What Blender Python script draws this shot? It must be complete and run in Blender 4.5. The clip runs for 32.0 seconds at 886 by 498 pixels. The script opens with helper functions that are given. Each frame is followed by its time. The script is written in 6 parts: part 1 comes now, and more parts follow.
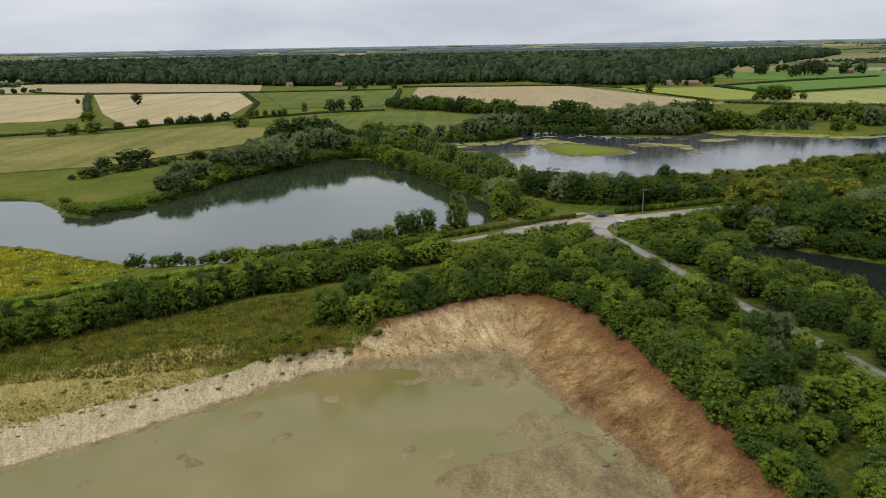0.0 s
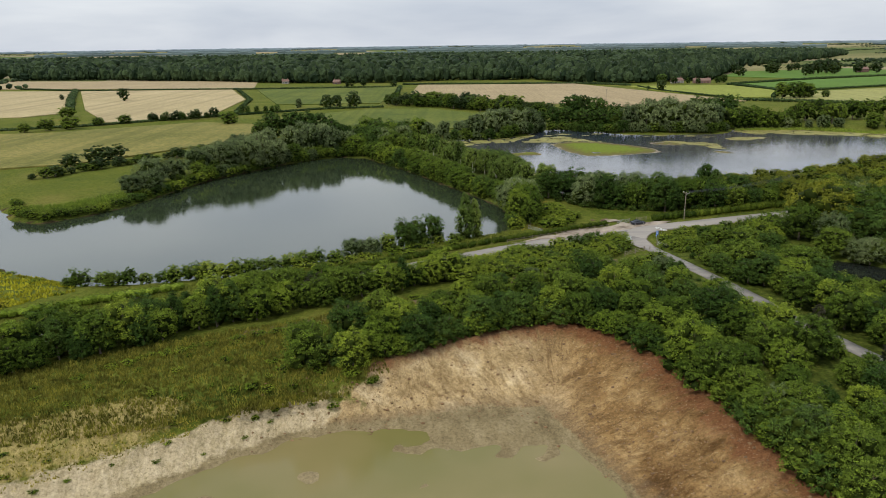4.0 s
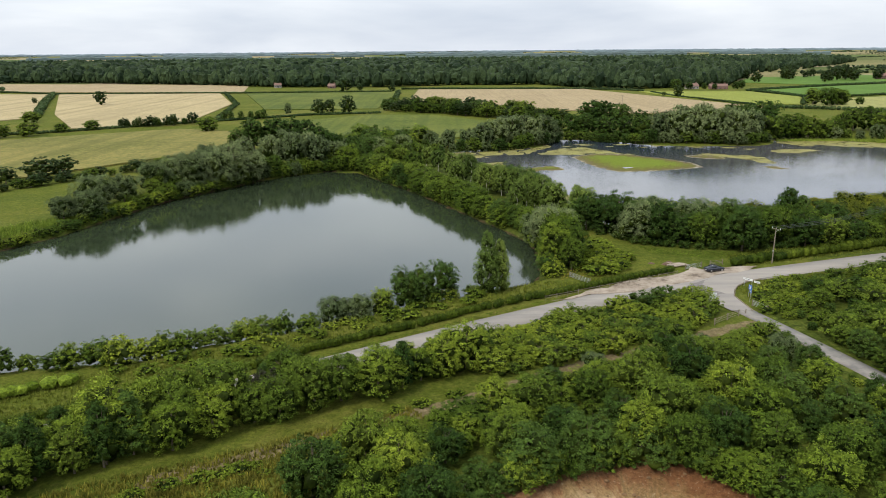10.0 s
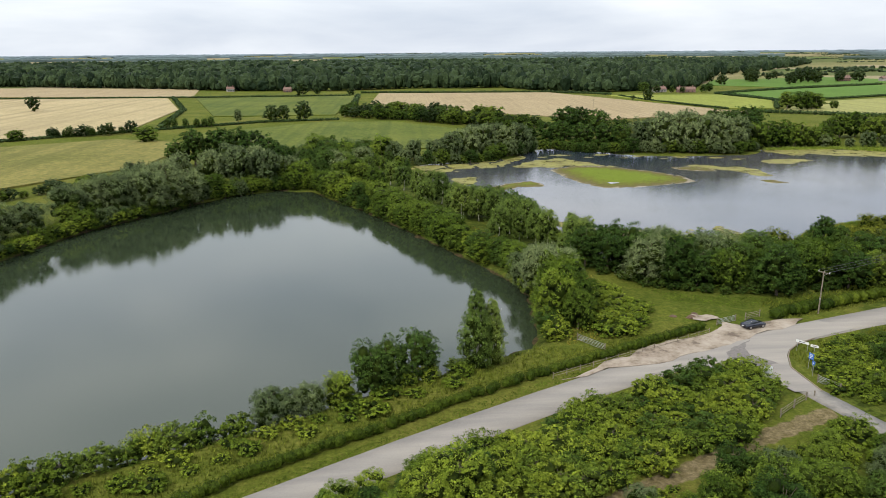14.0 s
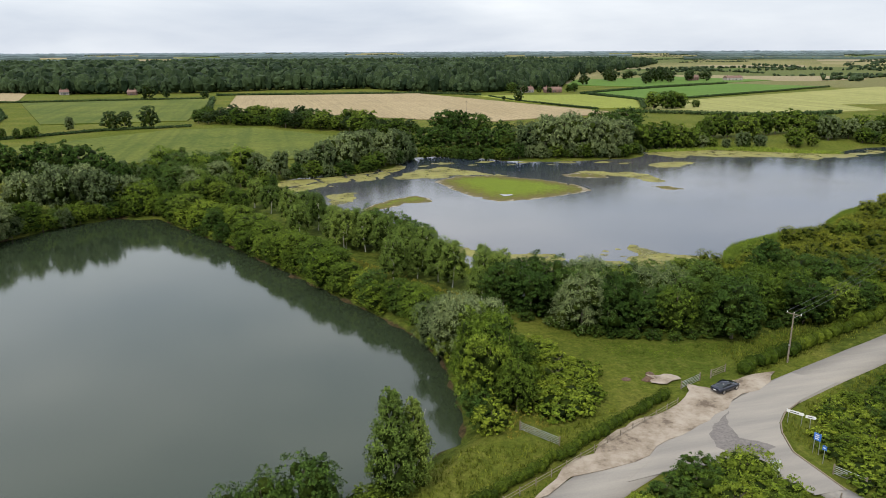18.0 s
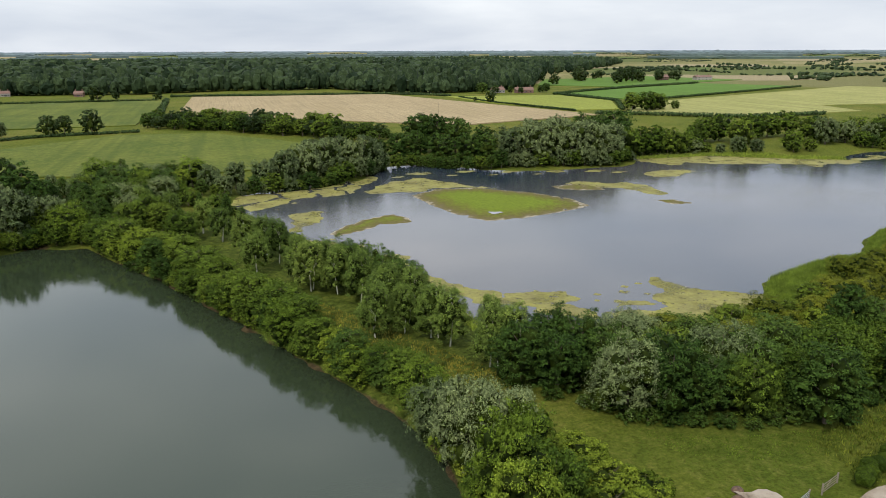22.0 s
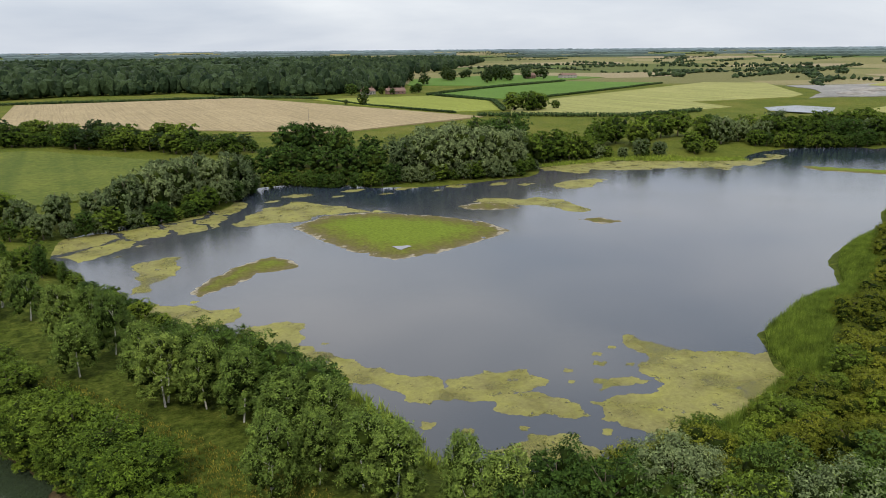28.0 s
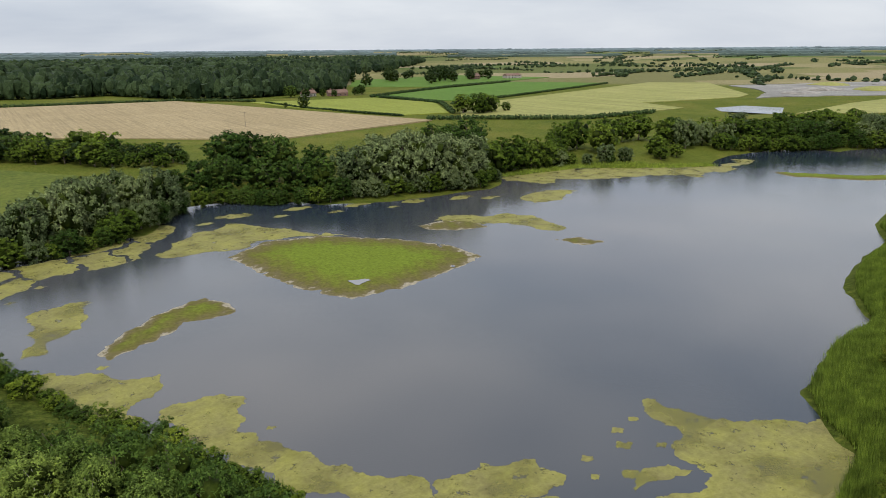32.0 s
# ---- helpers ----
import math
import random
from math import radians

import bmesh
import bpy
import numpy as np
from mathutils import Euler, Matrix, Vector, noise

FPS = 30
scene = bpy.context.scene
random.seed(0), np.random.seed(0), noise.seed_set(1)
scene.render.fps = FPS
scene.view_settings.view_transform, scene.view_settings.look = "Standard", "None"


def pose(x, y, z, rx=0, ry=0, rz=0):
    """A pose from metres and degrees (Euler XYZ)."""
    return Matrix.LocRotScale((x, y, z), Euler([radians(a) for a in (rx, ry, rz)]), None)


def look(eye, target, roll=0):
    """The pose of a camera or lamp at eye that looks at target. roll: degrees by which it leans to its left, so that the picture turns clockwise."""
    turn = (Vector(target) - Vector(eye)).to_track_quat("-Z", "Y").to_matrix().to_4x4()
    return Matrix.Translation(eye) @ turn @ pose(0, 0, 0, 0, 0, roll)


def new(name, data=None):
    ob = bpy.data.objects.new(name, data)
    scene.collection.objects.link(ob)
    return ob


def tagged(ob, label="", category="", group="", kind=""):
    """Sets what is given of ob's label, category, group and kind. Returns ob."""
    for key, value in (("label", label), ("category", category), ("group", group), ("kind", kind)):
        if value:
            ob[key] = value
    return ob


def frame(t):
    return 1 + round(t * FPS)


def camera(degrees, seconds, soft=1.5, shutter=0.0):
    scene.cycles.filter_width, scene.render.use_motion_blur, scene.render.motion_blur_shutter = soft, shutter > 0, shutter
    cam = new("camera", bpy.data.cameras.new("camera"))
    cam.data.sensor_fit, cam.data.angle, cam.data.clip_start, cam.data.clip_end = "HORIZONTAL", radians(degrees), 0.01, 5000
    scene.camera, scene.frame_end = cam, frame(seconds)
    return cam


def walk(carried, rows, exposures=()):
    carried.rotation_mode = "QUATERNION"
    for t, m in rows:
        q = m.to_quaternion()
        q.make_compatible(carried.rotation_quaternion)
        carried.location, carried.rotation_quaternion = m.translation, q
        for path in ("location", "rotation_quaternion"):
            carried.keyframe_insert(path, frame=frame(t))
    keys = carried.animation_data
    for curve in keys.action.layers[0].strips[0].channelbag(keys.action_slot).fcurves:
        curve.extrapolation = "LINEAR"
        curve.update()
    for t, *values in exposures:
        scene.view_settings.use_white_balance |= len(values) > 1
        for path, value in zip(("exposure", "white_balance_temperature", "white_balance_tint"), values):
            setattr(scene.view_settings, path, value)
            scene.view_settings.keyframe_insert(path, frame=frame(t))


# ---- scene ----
cam = camera(63.78, 32.0, soft=0.45)
ROWS = [  # seconds, place, turn to the left, tilt, lean
    (0, 0.00, -0.00, 61.42, 0.04, -16.26, -0.98),
    (0.5, -0.40, 4.42, 60.42, 0.07, -16.29, -1.04),
    (1, -0.80, 8.83, 59.43, 0.06, -16.29, -1.05),
    (1.5, -1.18, 13.25, 58.48, 0.05, -16.30, -1.05),
    (2, -1.52, 17.68, 57.56, 0.03, -16.29, -1.00),
    (2.5, -1.82, 22.15, 56.71, 0.03, -16.27, -0.94),
    (3, -2.08, 26.65, 55.94, -0.00, -16.23, -0.87),
    (3.5, -2.35, 31.18, 55.24, -0.02, -16.20, -0.83),
    (5.5, -3.58, 49.26, 52.81, -0.11, -16.06, -0.65),
    (6, -3.82, 53.57, 52.32, -0.12, -16.02, -0.63),
    (6.5, -4.06, 57.90, 51.86, -0.13, -16.01, -0.64),
    (7, -4.32, 62.23, 51.44, -0.14, -15.97, -0.62),
    (7.5, -4.56, 66.53, 51.07, -0.17, -15.96, -0.58),
    (8, -4.81, 70.85, 50.79, -0.19, -15.93, -0.54),
    (8.5, -5.05, 75.22, 50.59, -0.21, -15.87, -0.49),
    (9, -5.32, 79.61, 50.48, -0.24, -15.81, -0.44),
    (9.5, -5.59, 84.01, 50.44, -0.24, -15.76, -0.46),
    (10, -5.88, 88.39, 50.44, -0.25, -15.73, -0.49),
    (10.5, -6.18, 92.76, 50.46, -0.27, -15.71, -0.49),
    (11, -6.48, 97.11, 50.50, -0.30, -15.68, -0.48),
    (11.5, -6.75, 101.44, 50.53, -0.31, -15.68, -0.46),
    (12, -6.97, 105.74, 50.57, -0.32, -15.65, -0.44),
    (12.5, -7.18, 110.09, 50.60, -0.35, -15.65, -0.40),
    (13, -7.38, 114.49, 50.61, -1.23, -15.64, -0.39),
    (13.5, -7.47, 118.92, 50.62, -2.36, -15.62, -0.43),
    (14, -7.52, 123.35, 50.62, -3.42, -15.61, -0.45),
    (14.5, -7.60, 127.76, 50.60, -4.42, -15.63, -0.47),
    (16.5, -8.09, 145.04, 50.46, -10.03, -15.70, -0.39),
    (17, -8.04, 149.30, 50.38, -11.53, -15.69, -0.35),
    (17.5, -7.95, 153.51, 50.27, -12.93, -15.66, -0.29),
    (18, -7.82, 157.70, 50.17, -14.25, -15.67, -0.23),
    (18.5, -7.65, 161.87, 50.06, -15.50, -15.64, -0.21),
    (19, -7.43, 166.03, 49.96, -16.63, -15.65, -0.20),
    (19.5, -7.11, 170.17, 49.87, -17.16, -15.62, -0.14),
    (20, -6.70, 174.33, 49.79, -17.20, -15.62, -0.08),
    (20.5, -6.18, 178.45, 49.73, -17.20, -15.63, -0.06),
    (21, -5.61, 182.49, 49.69, -17.15, -15.66, -0.08),
    (21.5, -5.00, 186.37, 49.66, -17.13, -15.69, -0.13),
    (22, -4.41, 190.23, 49.66, -17.14, -15.73, -0.17),
    (22.5, -3.80, 194.08, 49.66, -17.17, -15.74, -0.17),
    (23, -3.22, 197.92, 49.64, -17.23, -15.74, -0.13),
    (23.5, -2.66, 201.80, 49.60, -18.10, -15.74, -0.02),
    (24, -2.13, 205.70, 49.54, -19.43, -15.75, 0.04),
    (24.5, -1.63, 209.60, 49.47, -20.62, -15.78, -0.01),
    (25, -1.13, 213.45, 49.40, -21.71, -15.81, -0.13),
    (25.5, -0.58, 217.19, 49.31, -22.94, -15.81, -0.19),
    (26, 0.03, 220.81, 49.21, -24.13, -15.82, -0.25),
    (26.5, 0.70, 224.29, 49.13, -25.29, -15.78, -0.22),
    (28.5, 3.74, 237.52, 48.88, -28.51, -15.83, -0.55),
    (29, 4.67, 240.78, 48.88, -28.91, -15.83, -0.57),
    (29.5, 5.63, 244.01, 48.88, -29.42, -15.81, -0.54),
    (30, 6.68, 247.22, 48.87, -30.31, -15.81, -0.50),
    (30.5, 7.82, 250.40, 48.87, -31.16, -15.82, -0.48),
    (31, 9.01, 253.57, 48.87, -31.59, -15.80, -0.48),
    (31.5, 10.26, 256.72, 48.86, -32.03, -15.81, -0.45),
    (32, 11.52, 259.88, 48.86, -32.70, -15.84, -0.44),
]


def flown(x, y, z, turn, tilt, lean):
    a, b = radians(turn), radians(tilt)
    way = Vector((-math.sin(a) * math.cos(b), math.cos(a) * math.cos(b), math.sin(b)))
    return look((x, y, z), Vector((x, y, z)) + way * 10, lean)


walk(cam, [(r[0], flown(*r[1:])) for r in ROWS], [(0, -0.08), (6, 0.13), (9, 0.28), (13, 0.36), (19, 0.25), (25, 0.2), (32, 0.05)])

# ---- light: overcast sky, weak sun through thin cloud ----
world = bpy.data.worlds.new("world")
scene.world = world
world.use_nodes = True
wn, wl = world.node_tree.nodes, world.node_tree.links
wn.clear()
w_out = wn.new("ShaderNodeOutputWorld")
sky = wn.new("ShaderNodeTexSky")
sky.sky_type = 'NISHITA'
sky.sun_disc = False
sky.sun_elevation, sky.sun_rotation = radians(48), radians(140)
blue = wn.new("ShaderNodeBackground")
blue.inputs["Strength"].default_value = 0.10
wl.new(sky.outputs[0], blue.inputs["Color"])
wc = wn.new("ShaderNodeTexCoord")
wm = wn.new("ShaderNodeMapping")
wm.inputs["Scale"].default_value = (1.0, 1.0, 5.0)
cloud = wn.new("ShaderNodeTexNoise")
cloud.inputs["Scale"].default_value, cloud.inputs["Detail"].default_value = 2.2, 7
cloud.inputs["Distortion"].default_value = 0.3
wr = wn.new("ShaderNodeValToRGB")
wr.color_ramp.elements[0].position, wr.color_ramp.elements[0].color = 0.30, (0.55, 0.615, 0.73, 1)
wr.color_ramp.elements[1].position, wr.color_ramp.elements[1].color = 0.66, (0.92, 0.955, 1.0, 1)
grey = wn.new("ShaderNodeBackground")
wmix = wn.new("ShaderNodeMixShader")
wmix.inputs[0].default_value = 0.92
wl.new(wc.outputs["Generated"], wm.inputs["Vector"])
wl.new(wm.outputs[0], cloud.inputs["Vector"])
wl.new(cloud.outputs["Fac"], wr.inputs[0])
# an overcast sky grows brighter towards the zenith
wz, wg = wn.new("ShaderNodeSeparateXYZ"), wn.new("ShaderNodeMapRange")
wg.inputs["From Min"].default_value, wg.inputs["From Max"].default_value = 0.06, 0.30
wg.inputs["To Min"].default_value, wg.inputs["To Max"].default_value = 0.90, 1.45
wl.new(wc.outputs["Generated"], wz.inputs[0])
wl.new(wz.outputs["Z"], wg.inputs["Value"])
wl.new(wg.outputs[0], grey.inputs["Strength"])
wl.new(wr.outputs[0], grey.inputs["Color"])
wl.new(blue.outputs[0], wmix.inputs[1])
wl.new(grey.outputs[0], wmix.inputs[2])
wl.new(wmix.outputs[0], w_out.inputs["Surface"])
sun_data = bpy.data.lights.new("sun", "SUN")
sun_data.energy, sun_data.angle, sun_data.color = 2.6, radians(9), (1.0, 0.95, 0.87)
sun = new("sun", sun_data)
sun.matrix_world = look((-60, -70, 110), (0, 0, 0))

# ---- materials ----
def nodes_of(name):
    m = bpy.data.materials.new(name)
    m.use_nodes = True
    n, l = m.node_tree.nodes, m.node_tree.links
    return m, n, l, n["Principled BSDF"]


def noise_fac(n, l, scale, detail=4, rough=0.55, coord="Object", stretch=None):
    tc = n.new("ShaderNodeTexCoord")
    t = n.new("ShaderNodeTexNoise")
    t.inputs["Scale"].default_value, t.inputs["Detail"].default_value, t.inputs["Roughness"].default_value = scale, detail, rough
    if stretch:
        mp = n.new("ShaderNodeMapping")
        mp.inputs["Scale"].default_value = stretch[:3]
        if len(stretch) > 3:
            mp.inputs["Rotation"].default_value = (0, 0, radians(stretch[3]))
        l.new(tc.outputs[coord], mp.inputs["Vector"])
        l.new(mp.outputs[0], t.inputs["Vector"])
    else:
        l.new(tc.outputs[coord], t.inputs["Vector"])
    return t.outputs["Fac"]


def ramp(n, l, fac, *stops):
    r = n.new("ShaderNodeValToRGB")
    e = r.color_ramp.elements
    while len(e) < len(stops):
        e.new(0.5)
    for k, (p, c) in enumerate(stops):
        e[k].position, e[k].color = p, (*c, 1)
    l.new(fac, r.inputs[0])
    return r.outputs[0]


def steps(n, l, fac, lo, hi):
    r = n.new("ShaderNodeMapRange")
    r.inputs["From Min"].default_value, r.inputs["From Max"].default_value = lo, hi
    l.new(fac, r.inputs["Value"])
    return r.outputs[0]


def mixed(n, l, fac, a, b, how="MIX"):
    m = n.new("ShaderNodeMix")
    m.data_type, m.blend_type = "RGBA", how
    for sock, v in ((m.inputs[0], fac), (m.inputs[6], a), (m.inputs[7], b)):
        if isinstance(v, (int, float)):
            sock.default_value = v
        elif isinstance(v, tuple):
            sock.default_value = (*v, 1)
        else:
            l.new(v, sock)
    return m.outputs[2]


def sums(n, l, op, a, b):
    m = n.new("ShaderNodeMath")
    m.operation = op
    for sock, v in ((m.inputs[0], a), (m.inputs[1], b)):
        if isinstance(v, (int, float)):
            sock.default_value = v
        else:
            l.new(v, sock)
    return m.outputs[0]


def bump(n, l, p, height, strength=0.5, distance=0.1):
    b = n.new("ShaderNodeBump")
    b.inputs["Strength"].default_value, b.inputs["Distance"].default_value = strength, distance
    l.new(height, b.inputs["Height"])
    l.new(b.outputs[0], p.inputs["Normal"])


def plain(name, colour, rough=0.6, metal=0.0, vary=0.25, scale=3.0):
    m, n, l, p = nodes_of(name)
    f = noise_fac(n, l, scale)
    dark = tuple(c * (1 - vary) for c in colour)
    light = tuple(min(1, c * (1 + vary)) for c in colour)
    l.new(ramp(n, l, f, (0.3, dark), (0.7, light)), p.inputs["Base Color"])
    p.inputs["Roughness"].default_value, p.inputs["Metallic"].default_value = rough, metal
    return m


def leafy(name, dark, light, rough=0.6, spread=0.3, grain=0.95, even=0.12):
    """Foliage: each leaf spray differs a little, each tree differs more."""
    m, n, l, p = nodes_of(name)
    geo, info = n.new("ShaderNodeNewGeometry"), n.new("ShaderNodeObjectInfo")
    base = ramp(n, l, geo.outputs["Random Per Island"], (0.0, tuple((1 - even) * a + even * b for a, b in zip(dark, light))), (1.0, tuple(even * 0.5 * a + (1 - even * 0.5) * b for a, b in zip(dark, light))))
    fine = ramp(n, l, noise_fac(n, l, grain, 5, 0.72), (0.38, (0.55, 0.56, 0.58)), (0.5, (0.97, 0.97, 0.95)), (0.62, (1.44, 1.40, 1.25)))
    base = mixed(n, l, 1.0, base, fine, "MULTIPLY")
    hue = n.new("ShaderNodeHueSaturation")
    l.new(steps_to(n, l, info.outputs["Random"], 0.488, 0.512), hue.inputs["Hue"])
    l.new(steps_to(n, l, info.outputs["Random"], 1 + spread, 1 - spread), hue.inputs["Value"])
    l.new(base, hue.inputs["Color"])
    l.new(hue.outputs[0], p.inputs["Base Color"])
    p.inputs["Roughness"].default_value = rough
    p.inputs["Specular IOR Level"].default_value = 0.04
    tr = n.new("ShaderNodeBsdfTranslucent")
    l.new(hue.outputs[0], tr.inputs["Color"])
    mx = n.new("ShaderNodeMixShader")
    mx.inputs[0].default_value = 0.14
    l.new(p.outputs[0], mx.inputs[1])
    l.new(tr.outputs[0], mx.inputs[2])
    l.new(mx.outputs[0], n["Material Output"].inputs["Surface"])
    return m


def steps_to(n, l, fac, a, b):
    r = n.new("ShaderNodeMapRange")
    r.inputs["To Min"].default_value, r.inputs["To Max"].default_value = a, b
    l.new(fac, r.inputs["Value"])
    return r.outputs[0]


def water_mat(name, shallow, deep, rough, wave, strength, patch=0.012, wind=None, deep_by=0.1):
    m, n, l, p = nodes_of(name)
    f = noise_fac(n, l, patch, 3)
    l.new(ramp(n, l, f, (0.38, deep), (0.68, shallow)), p.inputs["Base Color"])
    p.inputs["Roughness"].default_value = rough
    p.inputs["IOR"].default_value = 1.42
    r1 = noise_fac(n, l, wave, 3, 0.6, stretch=(1, 2.2, 1, 25))
    if wind:
        g = steps(n, l, noise_fac(n, l, wind, 2), 0.4, 0.65)
        r1 = sums(n, l, "MULTIPLY", r1, sums(n, l, "ADD", g, 0.9))
    bump(n, l, p, r1, strength, deep_by)
    return m


def field_mat(name, dark, light, angle, gap=1.2, stripe=0.35):
    """A field: broad patches, fine grain and drilled lines."""
    m, n, l, p = nodes_of(name)
    c1 = ramp(n, l, noise_fac(n, l, 0.02, 7, 0.62), (0.38, dark), (0.62, light))
    c2 = mixed(n, l, 0.5, c1, ramp(n, l, noise_fac(n, l, 0.35, 4), (0.3, dark), (0.7, light)))
    c2 = mixed(n, l, 1.0, c2, ramp(n, l, noise_fac(n, l, 0.5, 10, 0.82), (0.36, (0.66, 0.68, 0.66)), (0.64, (1.26, 1.24, 1.20))), "MULTIPLY")
    lines = noise_fac(n, l, 1.0 / gap, 2, stretch=(1, 0.02, 1, angle))
    l.new(mixed(n, l, steps(n, l, lines, 0.45, 0.9), c2, tuple(c * (1 - stripe) for c in dark)), p.inputs["Base Color"])
    p.inputs["Roughness"].default_value = 0.9
    p.inputs["Specular IOR Level"].default_value = 0.1
    return m


M_LEAF = leafy("leaf_mid", (0.0367, 0.0669, 0.0087), (0.1266, 0.1832, 0.0226))
M_LEAF_DARK = leafy("leaf_dark", (0.0232, 0.0499, 0.0098), (0.0758, 0.1274, 0.0232))
M_LEAF_LIGHT = leafy("leaf_light", (0.0622, 0.1028, 0.0087), (0.1921, 0.2562, 0.0294))
M_LEAF_GREY = leafy("leaf_silver", (0.0640, 0.0900, 0.0330), (0.1750, 0.2200, 0.0980))
M_LEAF_BIRCH = leafy("leaf_birch", (0.0500, 0.0853, 0.0146), (0.1646, 0.2269, 0.0459))
M_LEAF_YELLOW = leafy("leaf_yellow", (0.0632, 0.0801, 0.0071), (0.1830, 0.2010, 0.0228))
M_LEAF_PURPLE = leafy("leaf_purple", (0.0152, 0.0163, 0.0099), (0.0444, 0.0437, 0.0256))
M_LEAF_FAR = leafy("leaf_far", (0.0150, 0.0300, 0.0115), (0.0640, 0.0980, 0.0330), spread=0.2, grain=0.7, even=0.0)
M_WOODS = leafy("leaf_woods", (0.0110, 0.0215, 0.0100), (0.0420, 0.0640, 0.0270), spread=0.2, grain=0.9, even=0.0)
M_BRAMBLE = leafy("leaf_bramble", (0.0679, 0.1038, 0.0082), (0.1980, 0.2548, 0.0295), grain=2.5)
M_HEDGE = leafy("leaf_hedge", (0.0187, 0.0343, 0.0039), (0.0640, 0.0905, 0.0094), grain=2.5)
M_MARSH = leafy("leaf_marsh", (0.140, 0.160, 0.008), (0.340, 0.330, 0.030), grain=0.25)
M_REED = leafy("leaf_reed", (0.090, 0.138, 0.017), (0.250, 0.315, 0.050), grain=0.45)
M_GRASS = leafy("leaf_grass", (0.0754, 0.0988, 0.0117), (0.1885, 0.2028, 0.0338))
M_WEED = leafy("leaf_weed", (0.078, 0.086, 0.011), (0.235, 0.210, 0.040), grain=0.35)
M_VERGE = leafy("leaf_verge", (0.060, 0.098, 0.010), (0.150, 0.200, 0.028), grain=0.35)
# near-black leaf green: the shade deep in a crown, put into colour
M_CORE_SHADE = leafy("crown_core_shade", (0.009, 0.016, 0.002), (0.026, 0.040, 0.005))
M_BARK = plain("bark", (0.11, 0.085, 0.06), 0.9, vary=0.4)
M_BARK_WHITE = plain("bark_birch", (0.50, 0.47, 0.42), 0.8, vary=0.5, scale=6)
M_WATER1 = water_mat("lake_water", (0.026, 0.036, 0.019), (0.019, 0.028, 0.014), 0.02, 1.6, 0.05)
M_WATER1.node_tree.nodes["Principled BSDF"].inputs["IOR"].default_value = 1.46
M_WATER2 = water_mat("mere_water", (0.096, 0.090, 0.086), (0.018, 0.026, 0.038), 0.03, 1.8, 0.26, 0.008, 0.02, 0.06)
# pale base colour paints the bright sky reflected in the shallow water
M_PUDDLE_SKY = water_mat("puddle_sky_water", (0.20, 0.19, 0.18), (0.14, 0.135, 0.13), 0.05, 1.3, 0.05)
M_WATER3 = water_mat("pool_water", (0.014, 0.017, 0.013), (0.010, 0.013, 0.011), 0.03, 1.3, 0.03)
M_WATER_PIT = water_mat("pit_water", (0.182, 0.148, 0.064), (0.134, 0.122, 0.040), 0.16, 1.5, 0.04, 0.04)
M_WATER_PIT.node_tree.nodes["Principled BSDF"].inputs["IOR"].default_value = 1.25
M_TAN = field_mat("stubble_tan", (0.245, 0.190, 0.106), (0.315, 0.248, 0.145), -8)
M_WHEAT = field_mat("ripe_wheat", (0.275, 0.222, 0.118), (0.365, 0.298, 0.165), -24, 9.0, 0.3)
M_GREENFIELD = field_mat("crop_green", (0.066, 0.128, 0.016), (0.088, 0.156, 0.024), 40)
M_LIME = field_mat("crop_lime", (0.165, 0.190, 0.030), (0.205, 0.225, 0.042), 20)
M_OLIVE = field_mat("hay_olive", (0.200, 0.204, 0.063), (0.266, 0.255, 0.092), 65, 5)
M_PASTURE = field_mat("pasture", (0.044, 0.070, 0.008), (0.122, 0.132, 0.022), 10, 6, 0.15)
M_MEADOW = field_mat("dry_meadow", (0.085, 0.092, 0.017), (0.215, 0.180, 0.055), 10, 7, 0.2)
M_GRAVEL = field_mat("gravel_grey", (0.163, 0.155, 0.148), (0.266, 0.259, 0.244), 30, 12, 0.3)
M_ROAD, n_, l_, p_ = nodes_of("worn_asphalt")
f1 = ramp(n_, l_, noise_fac(n_, l_, 0.45, 5, 0.6, stretch=(0.12, 1, 1, -31)), (0.35, (0.165, 0.150, 0.132)), (0.68, (0.268, 0.240, 0.200)))
f2 = ramp(n_, l_, noise_fac(n_, l_, 6, 3), (0.3, (0.165, 0.152, 0.136)), (0.7, (0.245, 0.224, 0.196)))
l_.new(mixed(n_, l_, 0.35, f1, f2), p_.inputs["Base Color"])
p_.inputs["Roughness"].default_value = 0.9
M_LANE, n_, l_, p_ = nodes_of("lane_asphalt")
f1 = ramp(n_, l_, noise_fac(n_, l_, 0.5, 6, 0.65), (0.35, (0.120, 0.113, 0.103)), (0.68, (0.225, 0.205, 0.175)))
l_.new(f1, p_.inputs["Base Color"])
p_.inputs["Roughness"].default_value = 0.9
M_SOIL = plain("brown_soil", (0.150, 0.088, 0.040), 0.95, vary=0.45, scale=1.5)
M_DIRT, n_, l_, p_ = nodes_of("pale_dirt")
f1 = ramp(n_, l_, noise_fac(n_, l_, 0.32, 10, 0.68), (0.38, (0.095, 0.070, 0.048)), (0.45, (0.190, 0.150, 0.108)), (0.55, (0.255, 0.212, 0.162)), (0.68, (0.300, 0.258, 0.205)))
l_.new(f1, p_.inputs["Base Color"])
p_.inputs["Roughness"].default_value = 0.95
bump(n_, l_, p_, noise_fac(n_, l_, 2, 5), 0.5, 0.1)
M_ALGAE, n_, l_, p_ = nodes_of("algae_mat")
f1 = ramp(n_, l_, noise_fac(n_, l_, 0.16, 6, 0.65), (0.32, (0.118, 0.106, 0.038)), (0.5, (0.180, 0.172, 0.040)), (0.68, (0.238, 0.234, 0.036)))
